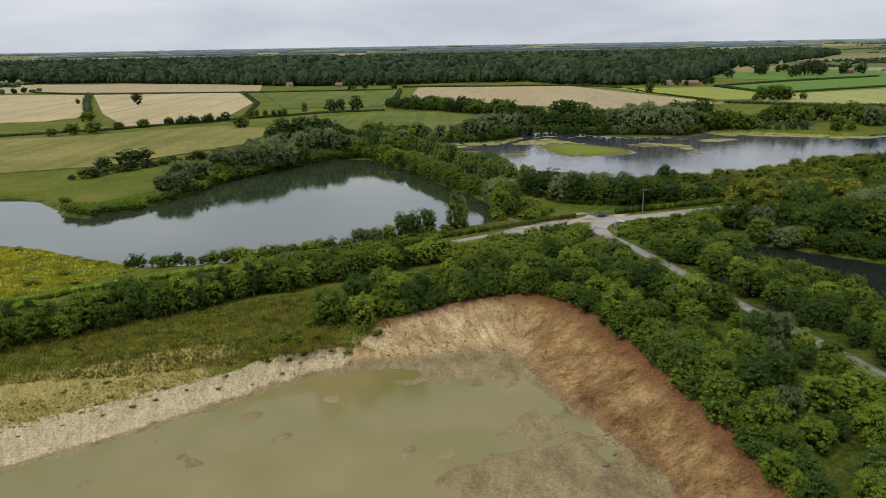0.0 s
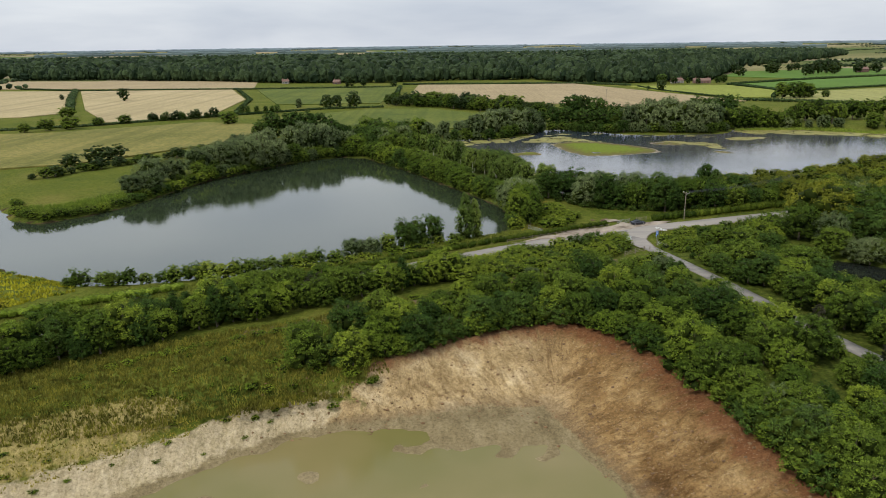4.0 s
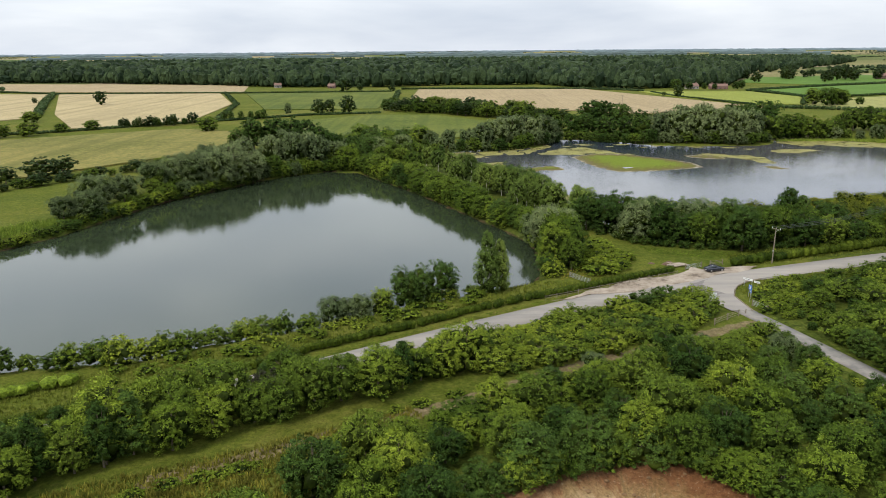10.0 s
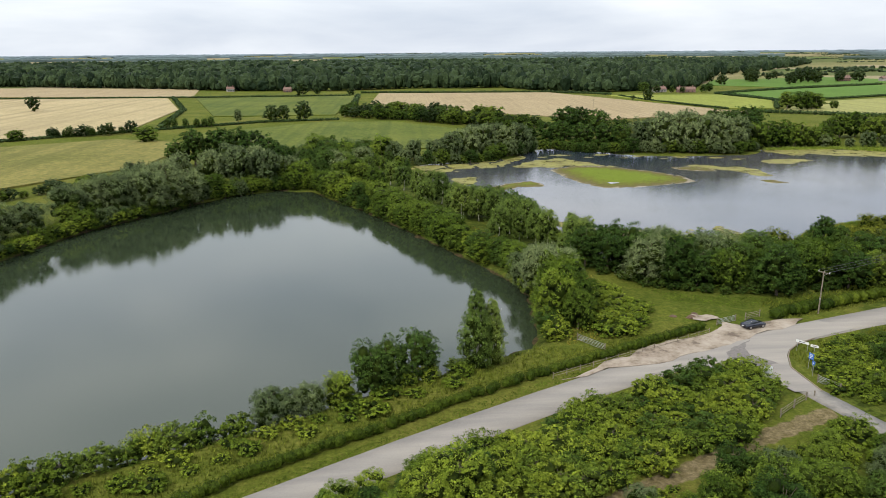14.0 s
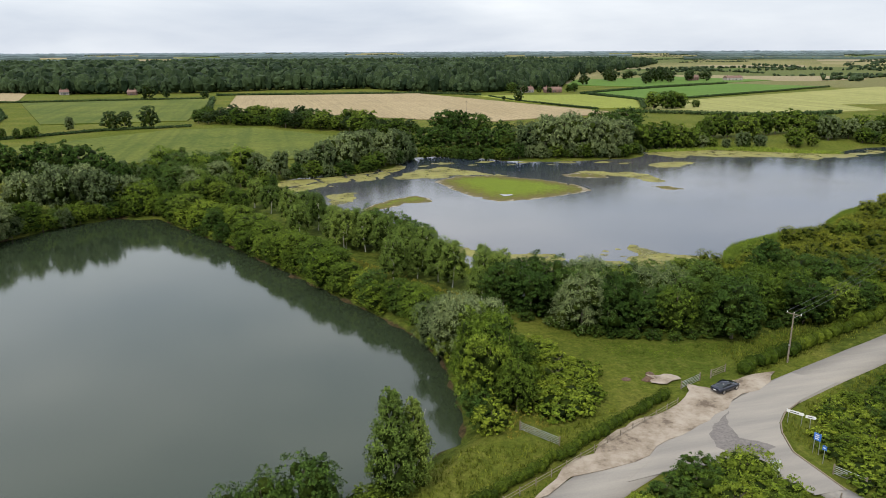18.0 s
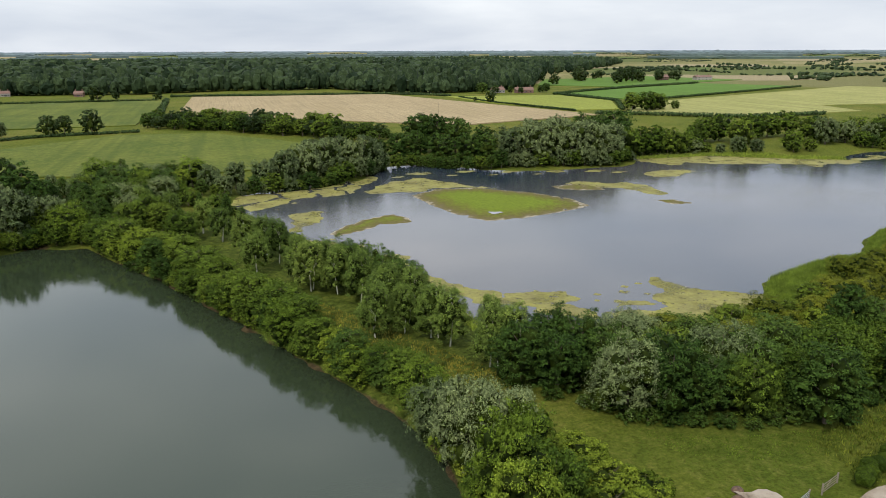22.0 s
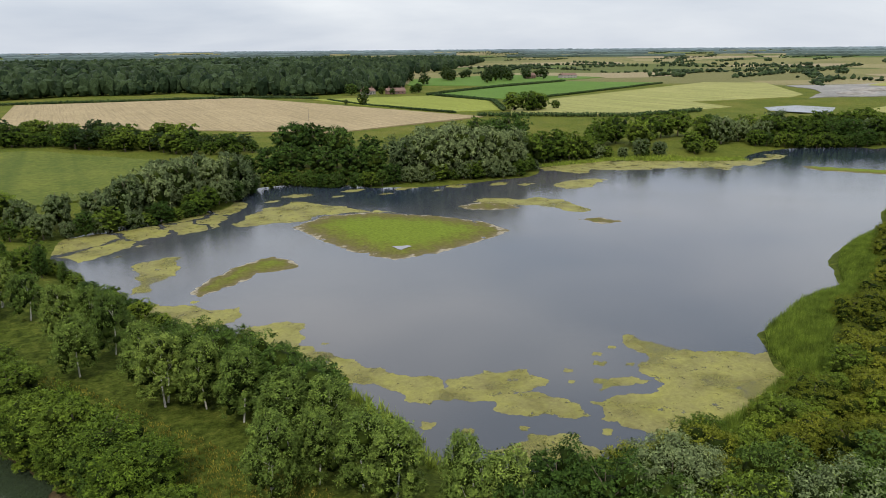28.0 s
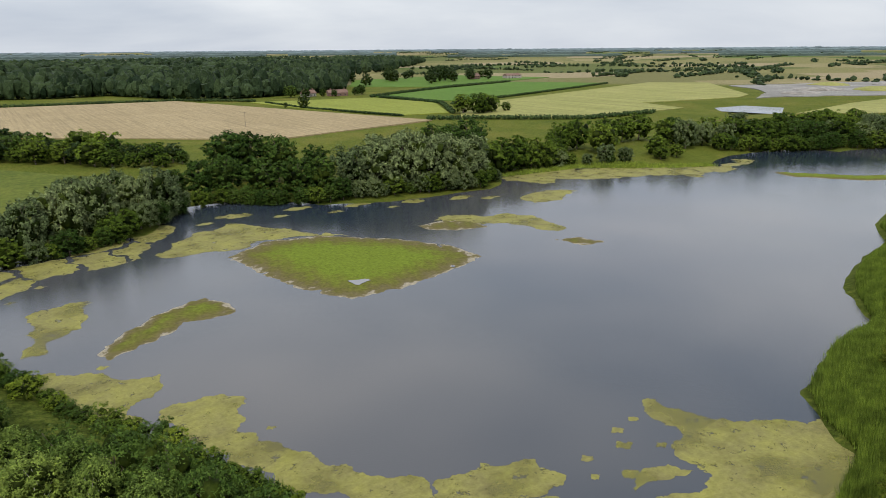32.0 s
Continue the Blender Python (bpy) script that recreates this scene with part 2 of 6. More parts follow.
f1 = mixed(n_, l_, 0.45, f1, ramp(n_, l_, noise_fac(n_, l_, 1.2, 10, 0.82), (0.34, (0.060, 0.055, 0.024)), (0.5, (0.175, 0.158, 0.060)), (0.66, (0.300, 0.275, 0.100))))
l_.new(f1, p_.inputs["Base Color"])
p_.inputs["Roughness"].default_value = 0.7
p_.inputs["Specular IOR Level"].default_value = 0.15
bump(n_, l_, p_, noise_fac(n_, l_, 3, 5), 0.4, 0.05)
gaps = n_.new("ShaderNodeBsdfTransparent")
gmix = n_.new("ShaderNodeMixShader")
l_.new(sums(n_, l_, "MULTIPLY", steps(n_, l_, noise_fac(n_, l_, 0.40, 10, 0.78), 0.37, 0.43), steps_to(n_, l_, steps(n_, l_, noise_fac(n_, l_, 0.11, 4), 0.36, 0.52), 0.5, 1.0)), gmix.inputs[0])
l_.new(gaps.outputs[0], gmix.inputs[1])
l_.new(p_.outputs[0], gmix.inputs[2])
l_.new(gmix.outputs[0], n_["Material Output"].inputs["Surface"])
M_ISLAND, n_, l_, p_ = nodes_of("island_turf")
spot = n_.new("ShaderNodeNewGeometry")
tall = n_.new("ShaderNodeSeparateXYZ")
l_.new(spot.outputs["Position"], tall.inputs[0])
level = sums(n_, l_, "ADD", tall.outputs["Z"], sums(n_, l_, "MULTIPLY", sums(n_, l_, "SUBTRACT", noise_fac(n_, l_, 0.22, 7, 0.7), 0.5), 0.55))
f1 = ramp(n_, l_, level, (0.0, (0.250, 0.222, 0.170)), (0.025, (0.115, 0.096, 0.050)), (0.15, (0.100, 0.090, 0.028)), (0.32, (0.105, 0.116, 0.020)), (0.50, (0.112, 0.145, 0.018)))
f1 = mixed(n_, l_, 1.0, f1, ramp(n_, l_, noise_fac(n_, l_, 1.3, 8, 0.78), (0.34, (0.62, 0.62, 0.62)), (0.66, (1.30, 1.30, 1.25))), "MULTIPLY")
l_.new(f1, p_.inputs["Base Color"])
p_.inputs["Roughness"].default_value = 0.9
p_.inputs["Specular IOR Level"].default_value = 0.05
bump(n_, l_, p_, noise_fac(n_, l_, 2.5, 5), 0.6, 0.1)

# the ground: turf, and what the masks on its mesh lay bare
M_GROUND, n_, l_, p_ = nodes_of("turf_and_earth")
turf = ramp(n_, l_, noise_fac(n_, l_, 0.03, 7, 0.65), (0.32, (0.040, 0.064, 0.008)), (0.5, (0.082, 0.098, 0.013)), (0.68, (0.150, 0.128, 0.032)))
turf = mixed(n_, l_, 0.5, turf, ramp(n_, l_, noise_fac(n_, l_, 0.8, 8, 0.75), (0.34, (0.030, 0.044, 0.006)), (0.5, (0.080, 0.096, 0.013)), (0.66, (0.150, 0.142, 0.034))))
lush_and_shade = ramp(n_, l_, noise_fac(n_, l_, 0.7, 8, 0.72), (0.32, (0.016, 0.025, 0.004)), (0.5, (0.052, 0.070, 0.010)), (0.68, (0.110, 0.122, 0.022)))
straw = ramp(n_, l_, noise_fac(n_, l_, 0.35, 9, 0.75), (0.34, (0.075, 0.090, 0.014)), (0.48, (0.190, 0.158, 0.050)), (0.66, (0.350, 0.275, 0.115)))
sand = ramp(n_, l_, noise_fac(n_, l_, 0.22, 11, 0.74), (0.32, (0.210, 0.180, 0.085)), (0.46, (0.340, 0.280, 0.165)), (0.66, (0.470, 0.395, 0.260)))
at_run, at_fall, along = n_.new("ShaderNodeAttribute"), n_.new("ShaderNodeAttribute"), n_.new("ShaderNodeCombineXYZ")
at_run.attribute_name, at_fall.attribute_name = "run", "fall"
l_.new(at_run.outputs["Fac"], along.inputs["X"])
l_.new(sums(n_, l_, "MULTIPLY", at_fall.outputs["Fac"], 6.0), along.inputs["Y"])


def streaked(scale, detail, rough):
    tx = n_.new("ShaderNodeTexNoise")
    tx.inputs["Scale"].default_value, tx.inputs["Detail"].default_value, tx.inputs["Roughness"].default_value = scale, detail, rough
    tx.inputs["Distortion"].default_value = 0.6
    l_.new(along.outputs[0], tx.inputs["Vector"])
    return tx.outputs["Fac"]


at_red = n_.new("ShaderNodeAttribute")
at_red.attribute_name = "red"
broad = noise_fac(n_, l_, 0.16, 9, 0.70)
pale = ramp(n_, l_, broad, (0.36, (0.240, 0.168, 0.080)), (0.5, (0.335, 0.245, 0.125)), (0.66, (0.440, 0.348, 0.208)))
ruddy = ramp(n_, l_, broad, (0.36, (0.105, 0.058, 0.022)), (0.5, (0.190, 0.116, 0.046)), (0.66, (0.285, 0.192, 0.088)))
clay = mixed(n_, l_, steps(n_, l_, sums(n_, l_, "ADD", at_red.outputs["Fac"], sums(n_, l_, "MULTIPLY", broad, 0.8)), 0.60, 1.30), pale, ruddy)
clay = mixed(n_, l_, 1.0, clay, ramp(n_, l_, streaked(0.5, 9, 0.74), (0.38, (0.62, 0.58, 0.54)), (0.5, (1.0, 1.0, 1.0)), (0.64, (1.26, 1.28, 1.30))), "MULTIPLY")
topsoil = steps(n_, l_, sums(n_, l_, "ADD", sums(n_, l_, "ADD", at_fall.outputs["Fac"], sums(n_, l_, "MULTIPLY", at_red.outputs["Fac"], 0.10)), sums(n_, l_, "MULTIPLY", streaked(0.5, 6, 0.7), 0.9)), 1.27, 1.45)
clay = mixed(n_, l_, sums(n_, l_, "MULTIPLY", topsoil, 0.85), clay, (0.135, 0.058, 0.026))
toe = steps(n_, l_, sums(n_, l_, "ADD", at_fall.outputs["Fac"], sums(n_, l_, "MULTIPLY", streaked(0.8, 6, 0.7), 0.4)), 0.36, 0.24)
clay = mixed(n_, l_, sums(n_, l_, "MULTIPLY", toe, 0.55), clay, (0.125, 0.088, 0.050))
clods = steps(n_, l_, noise_fac(n_, l_, 1.5, 5, 0.8), 0.40, 0.36)
clay = mixed(n_, l_, sums(n_, l_, "MULTIPLY", clods, 0.55), clay, (0.095, 0.056, 0.028))
crumbs = steps(n_, l_, noise_fac(n_, l_, 2.3, 5, 0.8), 0.60, 0.64)
clay = mixed(n_, l_, sums(n_, l_, "MULTIPLY", crumbs, 0.35), clay, (0.480, 0.390, 0.270))
sand = mixed(n_, l_, 0.5, sand, ramp(n_, l_, streaked(1.0, 9, 0.72), (0.36, (0.130, 0.105, 0.050)), (0.47, (0.300, 0.240, 0.140)), (0.64, (0.480, 0.400, 0.270))))
sand = mixed(n_, l_, sums(n_, l_, "MULTIPLY", clods, 0.6), sand, (0.100, 0.095, 0.040))
straw = mixed(n_, l_, 0.55, straw, ramp(n_, l_, streaked(1.6, 8, 0.75), (0.38, (0.090, 0.100, 0.016)), (0.50, (0.230, 0.185, 0.064)), (0.64, (0.370, 0.295, 0.130))))
mud = ramp(n_, l_, noise_fac(n_, l_, 0.30, 10, 0.74, stretch=(1, 0.45, 1, 25)), (0.30, (0.120, 0.092, 0.046)), (0.50, (0.190, 0.150, 0.080)), (0.70, (0.262, 0.212, 0.122)))
cells, cell_at, cell_map = n_.new("ShaderNodeTexVoronoi"), n_.new("ShaderNodeTexCoord"), n_.new("ShaderNodeMapping")
cells.feature, cells.distance = "F1", "CHEBYCHEV"
cells.inputs["Scale"].default_value = 0.0042
cell_map.inputs["Rotation"].default_value, cell_map.inputs["Scale"].default_value = (0, 0, 0.5), (0.8, 1.15, 1)
l_.new(cell_at.outputs["Object"], cell_map.inputs["Vector"])
l_.new(cell_map.outputs[0], cells.inputs["Vector"])
cell_pick = n_.new("ShaderNodeSeparateColor")
l_.new(cells.outputs["Color"], cell_pick.inputs[0])
farm = ramp(n_, l_, cell_pick.outputs[0], (0.0, (0.085, 0.100, 0.032)), (0.15, (0.155, 0.146, 0.060)), (0.40, (0.225, 0.188, 0.112)), (0.60, (0.128, 0.124, 0.050)), (0.78, (0.072, 0.102, 0.028)), (0.88, (0.195, 0.172, 0.085)))
farm.node.color_ramp.interpolation = "CONSTANT"
rut = ramp(n_, l_, noise_fac(n_, l_, 0.9, 8, 0.75), (0.35, (0.085, 0.070, 0.026)), (0.65, (0.200, 0.158, 0.090)))
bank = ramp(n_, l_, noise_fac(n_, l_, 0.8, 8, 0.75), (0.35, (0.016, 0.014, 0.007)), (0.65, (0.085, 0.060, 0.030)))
edge = noise_fac(n_, l_, 0.35, 5, 0.7)
colour = turf
for key, paint in (("plain", farm), ("lush_and_shade", lush_and_shade), ("straw", straw), ("sand", sand), ("clay", clay), ("mud", mud), ("track", rut), ("bank", bank)):
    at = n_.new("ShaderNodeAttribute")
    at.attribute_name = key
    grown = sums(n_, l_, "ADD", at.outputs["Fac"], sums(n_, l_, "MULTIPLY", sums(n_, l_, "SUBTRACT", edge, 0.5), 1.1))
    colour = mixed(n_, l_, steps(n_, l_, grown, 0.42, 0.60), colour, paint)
grain = ramp(n_, l_, noise_fac(n_, l_, 1.9, 11, 0.82), (0.36, (0.58, 0.56, 0.53)), (0.5, (1.0, 1.0, 1.0)), (0.64, (1.32, 1.31, 1.27)))
colour = mixed(n_, l_, 1.0, colour, grain, "MULTIPLY")
l_.new(colour, p_.inputs["Base Color"])
p_.inputs["Roughness"].default_value = 0.95
p_.inputs["Specular IOR Level"].default_value = 0.05
bump(n_, l_, p_, noise_fac(n_, l_, 0.6, 10, 0.75), 0.8, 0.6)

# ---- plan helpers ----
def mesh_of(name, verts, faces, mat, smooth=False):
    me = bpy.data.meshes.new(name)
    me.from_pydata([tuple(v) for v in verts], [], [tuple(f) for f in faces])
    me.materials.append(mat)
    if smooth:
        me.polygons.foreach_set("use_smooth", [True] * len(me.polygons))
    me.update()
    return me


def part(name, me, parent, label=""):
    ob = new(name, me)
    ob.parent = parent
    return tagged(ob, label)


def edge_distance(poly, x, y):
    """Metres from the outline: below zero inside."""
    best, inside = np.full(x.shape, 1e9), np.zeros(x.shape, bool)
    for (ax, ay), (bx, by) in zip(poly, poly[1:] + poly[:1]):
        dx, dy = bx - ax, by - ay
        t = np.clip(((x - ax) * dx + (y - ay) * dy) / (dx * dx + dy * dy), 0, 1)
        best = np.minimum(best, np.hypot(x - ax - t * dx, y - ay - t * dy))
        if ay != by:
            inside ^= ((ay > y) != (by > y)) & (x < (by - ay and (bx - ax) * (y - ay) / (by - ay) + ax))
    return np.where(inside, -best, best)


def line_distance(line, x, y):
    best = np.full(x.shape, 1e9)
    for (ax, ay), (bx, by) in zip(line, line[1:]):
        dx, dy = bx - ax, by - ay
        t = np.clip(((x - ax) * dx + (y - ay) * dy) / (dx * dx + dy * dy), 0, 1)
        best = np.minimum(best, np.hypot(x - ax - t * dx, y - ay - t * dy))
    return best


def lumps(x, y, size, seed=0):
    """Smooth unevenness from -1 to 1 over a plan."""
    r = np.random.RandomState(seed)
    out = np.zeros(np.shape(x))
    for k in range(9):
        a, f, ph = r.uniform(0, 6.28), 6.28 / size * r.uniform(0.6, 2.2), r.uniform(0, 6.28)
        out = out + np.sin((x * np.cos(a) + y * np.sin(a)) * f + ph)
    return out / 4.5


def inside(poly, x, y):
    return float(edge_distance(poly, np.array([x]), np.array([y]))[0]) < 0


LAKE_WEST = [(-300, 250), (-250, 290), (-189, 299), (-172, 294), (-152, 274), (-144, 263), (-132, 259), (-121, 270), (-113, 285), (-108, 305),
             (-101, 330), (-88, 352), (-77, 372), (-63, 385), (-54, 391), (-41, 388), (-27, 364), (-18, 349), (-3, 318), (8, 295), (15, 280),
             (19, 266), (17.7, 251), (16, 240), (8, 234), (2, 231), (-12, 223), (-30, 212), (-45, 206), (-57, 199), (-73, 196), (-87, 194),
             (-91, 198), (-108, 205), (-125, 216), (-143, 222), (-170, 228), (-220, 215), (-300, 200)]
LAKE_EAST = [(-10, 445), (2.8, 401), (12, 374), (22.5, 353), (32.5, 335.5), (37, 320), (37.5, 302), (44.5, 290), (58, 289), (72, 291), (83, 292), (95, 297),
             (100.5, 305), (107, 311), (125, 317.5), (142, 319), (154, 330), (161, 335), (178, 341), (201, 346), (215, 357), (260, 370), (330, 385),
             (430, 380), (430, 420), (379, 434), (302, 471), (289, 458), (271, 449), (249, 460), (221, 478), (179, 476.5), (158, 464), (126, 468),
             (99, 474), (81, 485), (75, 492), (62.5, 490), (50, 471), (33, 456), (8, 448)]
POOL = [(88, 214), (100, 207), (122, 188), (150, 172), (190, 150), (190, 110), (140, 110), (106, 138), (101, 152), (106, 168), (100, 178), (87, 188)]
POND = [(487, 622), (540, 664), (575, 660), (596, 612), (560, 585), (505, 562)]
RIM = [(-200, 62), (-120, 106), (-85, 124), (-67, 133), (-46, 140.5), (-30, 143.5), (-18, 143), (-11, 148.5), (1, 157), (14, 163), (24, 162), (31, 154),
       (36, 141), (39, 125), (43.5, 104), (45, 85), (46, 40), (46, -60), (-200, -60)]
PIT = [(-200, 25), (-100, 84), (-73.6, 102.8), (-59, 112), (-44, 123), (-29, 135.5), (-10.7, 140.2), (5.2, 144), (14, 143), (18.5, 131), (25.6, 115),
       (30, 104), (34, 95.8), (36, 60), (36, -50), (-200, -50)]
ROAD = [(-200, 88.6), (-130, 129), (-70, 164), (-33, 186.3), (-22.5, 192.8), (-7.5, 202.3), (9, 212), (24, 220.5), (37, 227), (52, 231.8), (61, 235.7), (74.5, 240.2),
        (93.4, 246.4), (125, 256), (180, 272)]
LANE = [(49, 225), (50.8, 215), (54, 207), (57.6, 194), (62, 179), (66.5, 158), (70.4, 145.4), (75, 131), (77.2, 122), (84, 95), (92, 60), (100, 10)]
TRACK = [(-130, 99), (-88, 130), (-56, 151.5), (-40, 161), (-23, 169.5), (-5.7, 178.2), (8.9, 186.4), (22.8, 194.4), (35.5, 201), (50, 208)]
LAND, ROAD_Z = 2.2, 2.4


# ---- ground: one sheet to the horizon ----
def spaced(lo, hi, core_lo, core_hi, step):
    core = np.arange(core_lo, core_hi + 0.1, step)
    left, right, d, v = [], [], step, core_lo
    while v > lo:
        d *= 1.22
        v -= d
        left.append(max(v, lo))
    d, v = step, core[-1]
    while v < hi:
        d *= 1.22
        v += d
        right.append(min(v, hi))
    return np.array(left[::-1] + list(core) + right)


def land_height(x, y):
    far = np.hypot(x, y - 130)
    z = LAND + 0.25 * lumps(x, y, 60, 3) + 30 * np.clip((far - 1900) / 2700, 0, 1) ** 1.6
    rough = 0.8 * lumps(x, y, 9, 5)
    for poly, slope in ((LAKE_WEST, 0.45), (LAKE_EAST, 0.35), (POOL, 0.5), (POND, 0.5)):
        z = np.minimum(z, np.maximum(-2.5, (edge_distance(poly, x, y) + rough) * slope))
    near_road = np.minimum(line_distance(ROAD, x, y), line_distance(LANE, x, y) + 1)
    z = np.where(near_road < 9, LAND + (z - LAND) * np.clip((near_road - 5) / 4, 0, 1), z)
    d_rim, d_pit = -edge_distance(RIM, x, y), edge_distance(PIT, x, y)
    t = np.clip(d_pit, 0, None) / (np.clip(d_pit, 0, None) + np.clip(d_rim, 0, None) + 1e-6)
    gully = 0.35 * lumps(x, y, 3.6, 8) * np.sin(np.pi * np.clip(t, 0, 1)) + 0.35 * lumps(x, y, 11, 9) * np.sin(np.pi * np.clip(t, 0, 1))
    rills = 0.5 * np.abs(lumps(x, y, 5.0, 21)) + 0.35 * np.abs(lumps(x, y, 2.6, 22)) + 0.12 * lumps(x, y, 1.7, 23)
    bowl = -4.5 + (LAND + 4.5) * t ** 0.85 + gully - 0.6 * rills * np.sin(np.pi * np.clip(t, 0, 1)) ** 0.6 * np.clip((x + 60) / 30, 0.35, 1)
    mud = -5.14 + 0.34 * lumps(x, y, 10, 11) + 0.10 * lumps(x, y, 5, 12)
    for mx, my, rx, ry, up in ((5, 138, 13, 7, 1.15), (17, 113, 5, 7, 0.6), (12, 98, 12, 8, 0.85), (24, 92, 10, 9, 0.8), (16, 80, 16, 10, 1.0)):
        mud = mud + up * np.exp(-((x - mx) / rx) ** 2 - ((y - my) / ry) ** 2)
    bowl = np.where(d_pit <= 0, np.where(d_pit > -3, -4.5 + (mud + 4.5) * np.clip(-d_pit / 3, 0, 1), mud), bowl)
    return np.where(d_rim > 0, bowl, z)


def finer(axis, lo, hi, step):
    return np.concatenate([axis[axis < lo], np.arange(lo, hi, step), axis[axis >= hi]])


gx = finer(spaced(-4700, 4700, -120, 180, 1.4), -84, 48, 0.8)
gy = finer(spaced(-4500, 4820, 70, 330, 1.4), 86, 168, 0.8)
GX, GY = np.meshgrid(gx, gy)
GZ = land_height(GX, GY)
nx, ny = len(gx), len(gy)
idx = np.arange(nx * ny).reshape(ny, nx)
quads = np.stack([idx[:-1, :-1], idx[:-1, 1:], idx[1:, 1:], idx[1:, :-1]], -1).reshape(-1, 4)
me = bpy.data.meshes.new("ground")
me.vertices.add(nx * ny)
me.vertices.foreach_set("co", np.stack([GX, GY, GZ], -1).astype(np.float32).ravel())
me.loops.add(quads.size)
me.loops.foreach_set("vertex_index", quads.ravel().astype(np.int32))
me.polygons.add(len(quads))
me.polygons.foreach_set("loop_start", np.arange(0, quads.size, 4, dtype=np.int32))
me.polygons.foreach_set("use_smooth", np.ones(len(quads), bool))
me.update()
me.materials.append(M_GROUND)
d_rim, d_pit = -edge_distance(RIM, GX, GY), edge_distance(PIT, GX, GY)
t_slope = np.clip(d_pit, 0, None) / (np.clip(d_pit, 0, None) + np.clip(d_rim, 0, None) + 1e-6)
west = np.clip((-8 - GX) / 26, 0, 1)
in_pit = np.clip((d_rim + np.where(GX > -16, 2.6, 0)) / 1.5, 0, 1)
# takes in the causeway too, where the darker green paints the birches' shade
WOOD_FLOOR = [(-28, 146), (-12, 150), (1, 158), (15, 164), (26, 163), (33, 155), (39, 141), (41, 125), (47, 104), (49, 85), (52, 30), (230, 30), (260, 250),
              (230, 345), (160, 318), (108, 306), (98, 292), (40, 290), (34, 330), (0, 400), (-30, 440), (-36, 392), (-20, 366), (-4, 332), (12, 300), (22, 278), (36, 274), (56, 256), (80, 250), (70, 236), (58, 222), (50, 205), (20, 190), (-20, 168)]
masks = {"clay": in_pit * (1 - west) ,
         "sand": in_pit * west * np.clip((0.46 + 0.2 * np.clip((GX + 45) / 20, 0, 1) - t_slope) * 5, 0, 1) + 0.42 * np.exp(-((d_pit - 1) / 2.5) ** 2) * (d_rim > 0) * west,
         "straw": in_pit * west * np.clip(1.7 - np.abs(t_slope - 0.62) / 0.24, 0, 1) * np.clip((-36 - GX) / 16, 0, 0.9),
         "lush_and_shade": np.maximum(np.clip(-edge_distance(WOOD_FLOOR, GX, GY) / 4, 0, 1), 0.72 * in_pit * west * (t_slope > 0.55))}
masks["plain"] = np.clip((np.hypot(GX, GY - 130) - 1000) / 100, 0, 0.95) * (GY > 300)
masks["track"] = np.clip(1.35 - np.abs(line_distance(TRACK[3:], GX, GY) - 0.6), 0, 0.85)
masks["mud"] = np.clip(0.5 - d_pit / 3, 0, 1) * (d_rim > 0)
shore = np.minimum(np.minimum(edge_distance(LAKE_WEST, GX, GY), edge_distance(LAKE_EAST, GX, GY)), edge_distance(POOL, GX, GY))
masks["lush_and_shade"] = np.maximum(masks["lush_and_shade"], 0.8 * np.clip(1 - np.abs(shore - 1) / 5, 0, 1))
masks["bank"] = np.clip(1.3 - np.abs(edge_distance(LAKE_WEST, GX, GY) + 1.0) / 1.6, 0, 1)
# how far along the rim and how far up its slope a place lies, for the soil's streaks
run, best, total = np.zeros(GX.shape), np.full(GX.shape, 1e9), 0.0
for (ax, ay), (bx, by) in zip(RIM[:-3], RIM[1:-2]):
    long = math.dist((ax, ay), (bx, by))
    u = np.clip(((GX - ax) * (bx - ax) + (GY - ay) * (by - ay)) / long ** 2, 0, 1)
    d = np.hypot(GX - ax - u * (bx - ax), GY - ay - u * (by - ay))
    run = np.where(d < best, total + u * long, run)
    best, total = np.minimum(best, d), total + long
masks["run"], masks["fall"] = run, t_slope
masks["red"] = np.clip((GX - 6) / 18, 0, 1)
for key, value in masks.items():
    me.attributes.new(key, "FLOAT", "POINT").data.foreach_set("value", value.astype(np.float32).ravel())
ground = tagged(new("ground", me), "green turf and bare clay ground round the lakes", "ground", kind="structure")


def ground_at(x, y):
    i, j = min(max(int(np.searchsorted(gx, x)) - 1, 0), nx - 2), min(max(int(np.searchsorted(gy, y)) - 1, 0), ny - 2)
    u, v = (x - gx[i]) / (gx[i + 1] - gx[i]), (y - gy[j]) / (gy[j + 1] - gy[j])
    return float((GZ[j, i] * (1 - u) + GZ[j, i + 1] * u) * (1 - v) + (GZ[j + 1, i] * (1 - u) + GZ[j + 1, i + 1] * u) * v)


# ---- flat sheets ----
def fractal(poly, rounds, amp, seed, closed=True):
    r = random.Random(seed)
    pts = [Vector(p) for p in poly]
    for k in range(rounds):
        out = []
        for a, b in zip(pts, pts[1:] + pts[:1]):
            d = b - a
            out += [a, (a + b) / 2 + Vector((-d.y, d.x)) * r.uniform(-amp, amp)]
        pts = out
    return [(p.x, p.y) for p in pts]


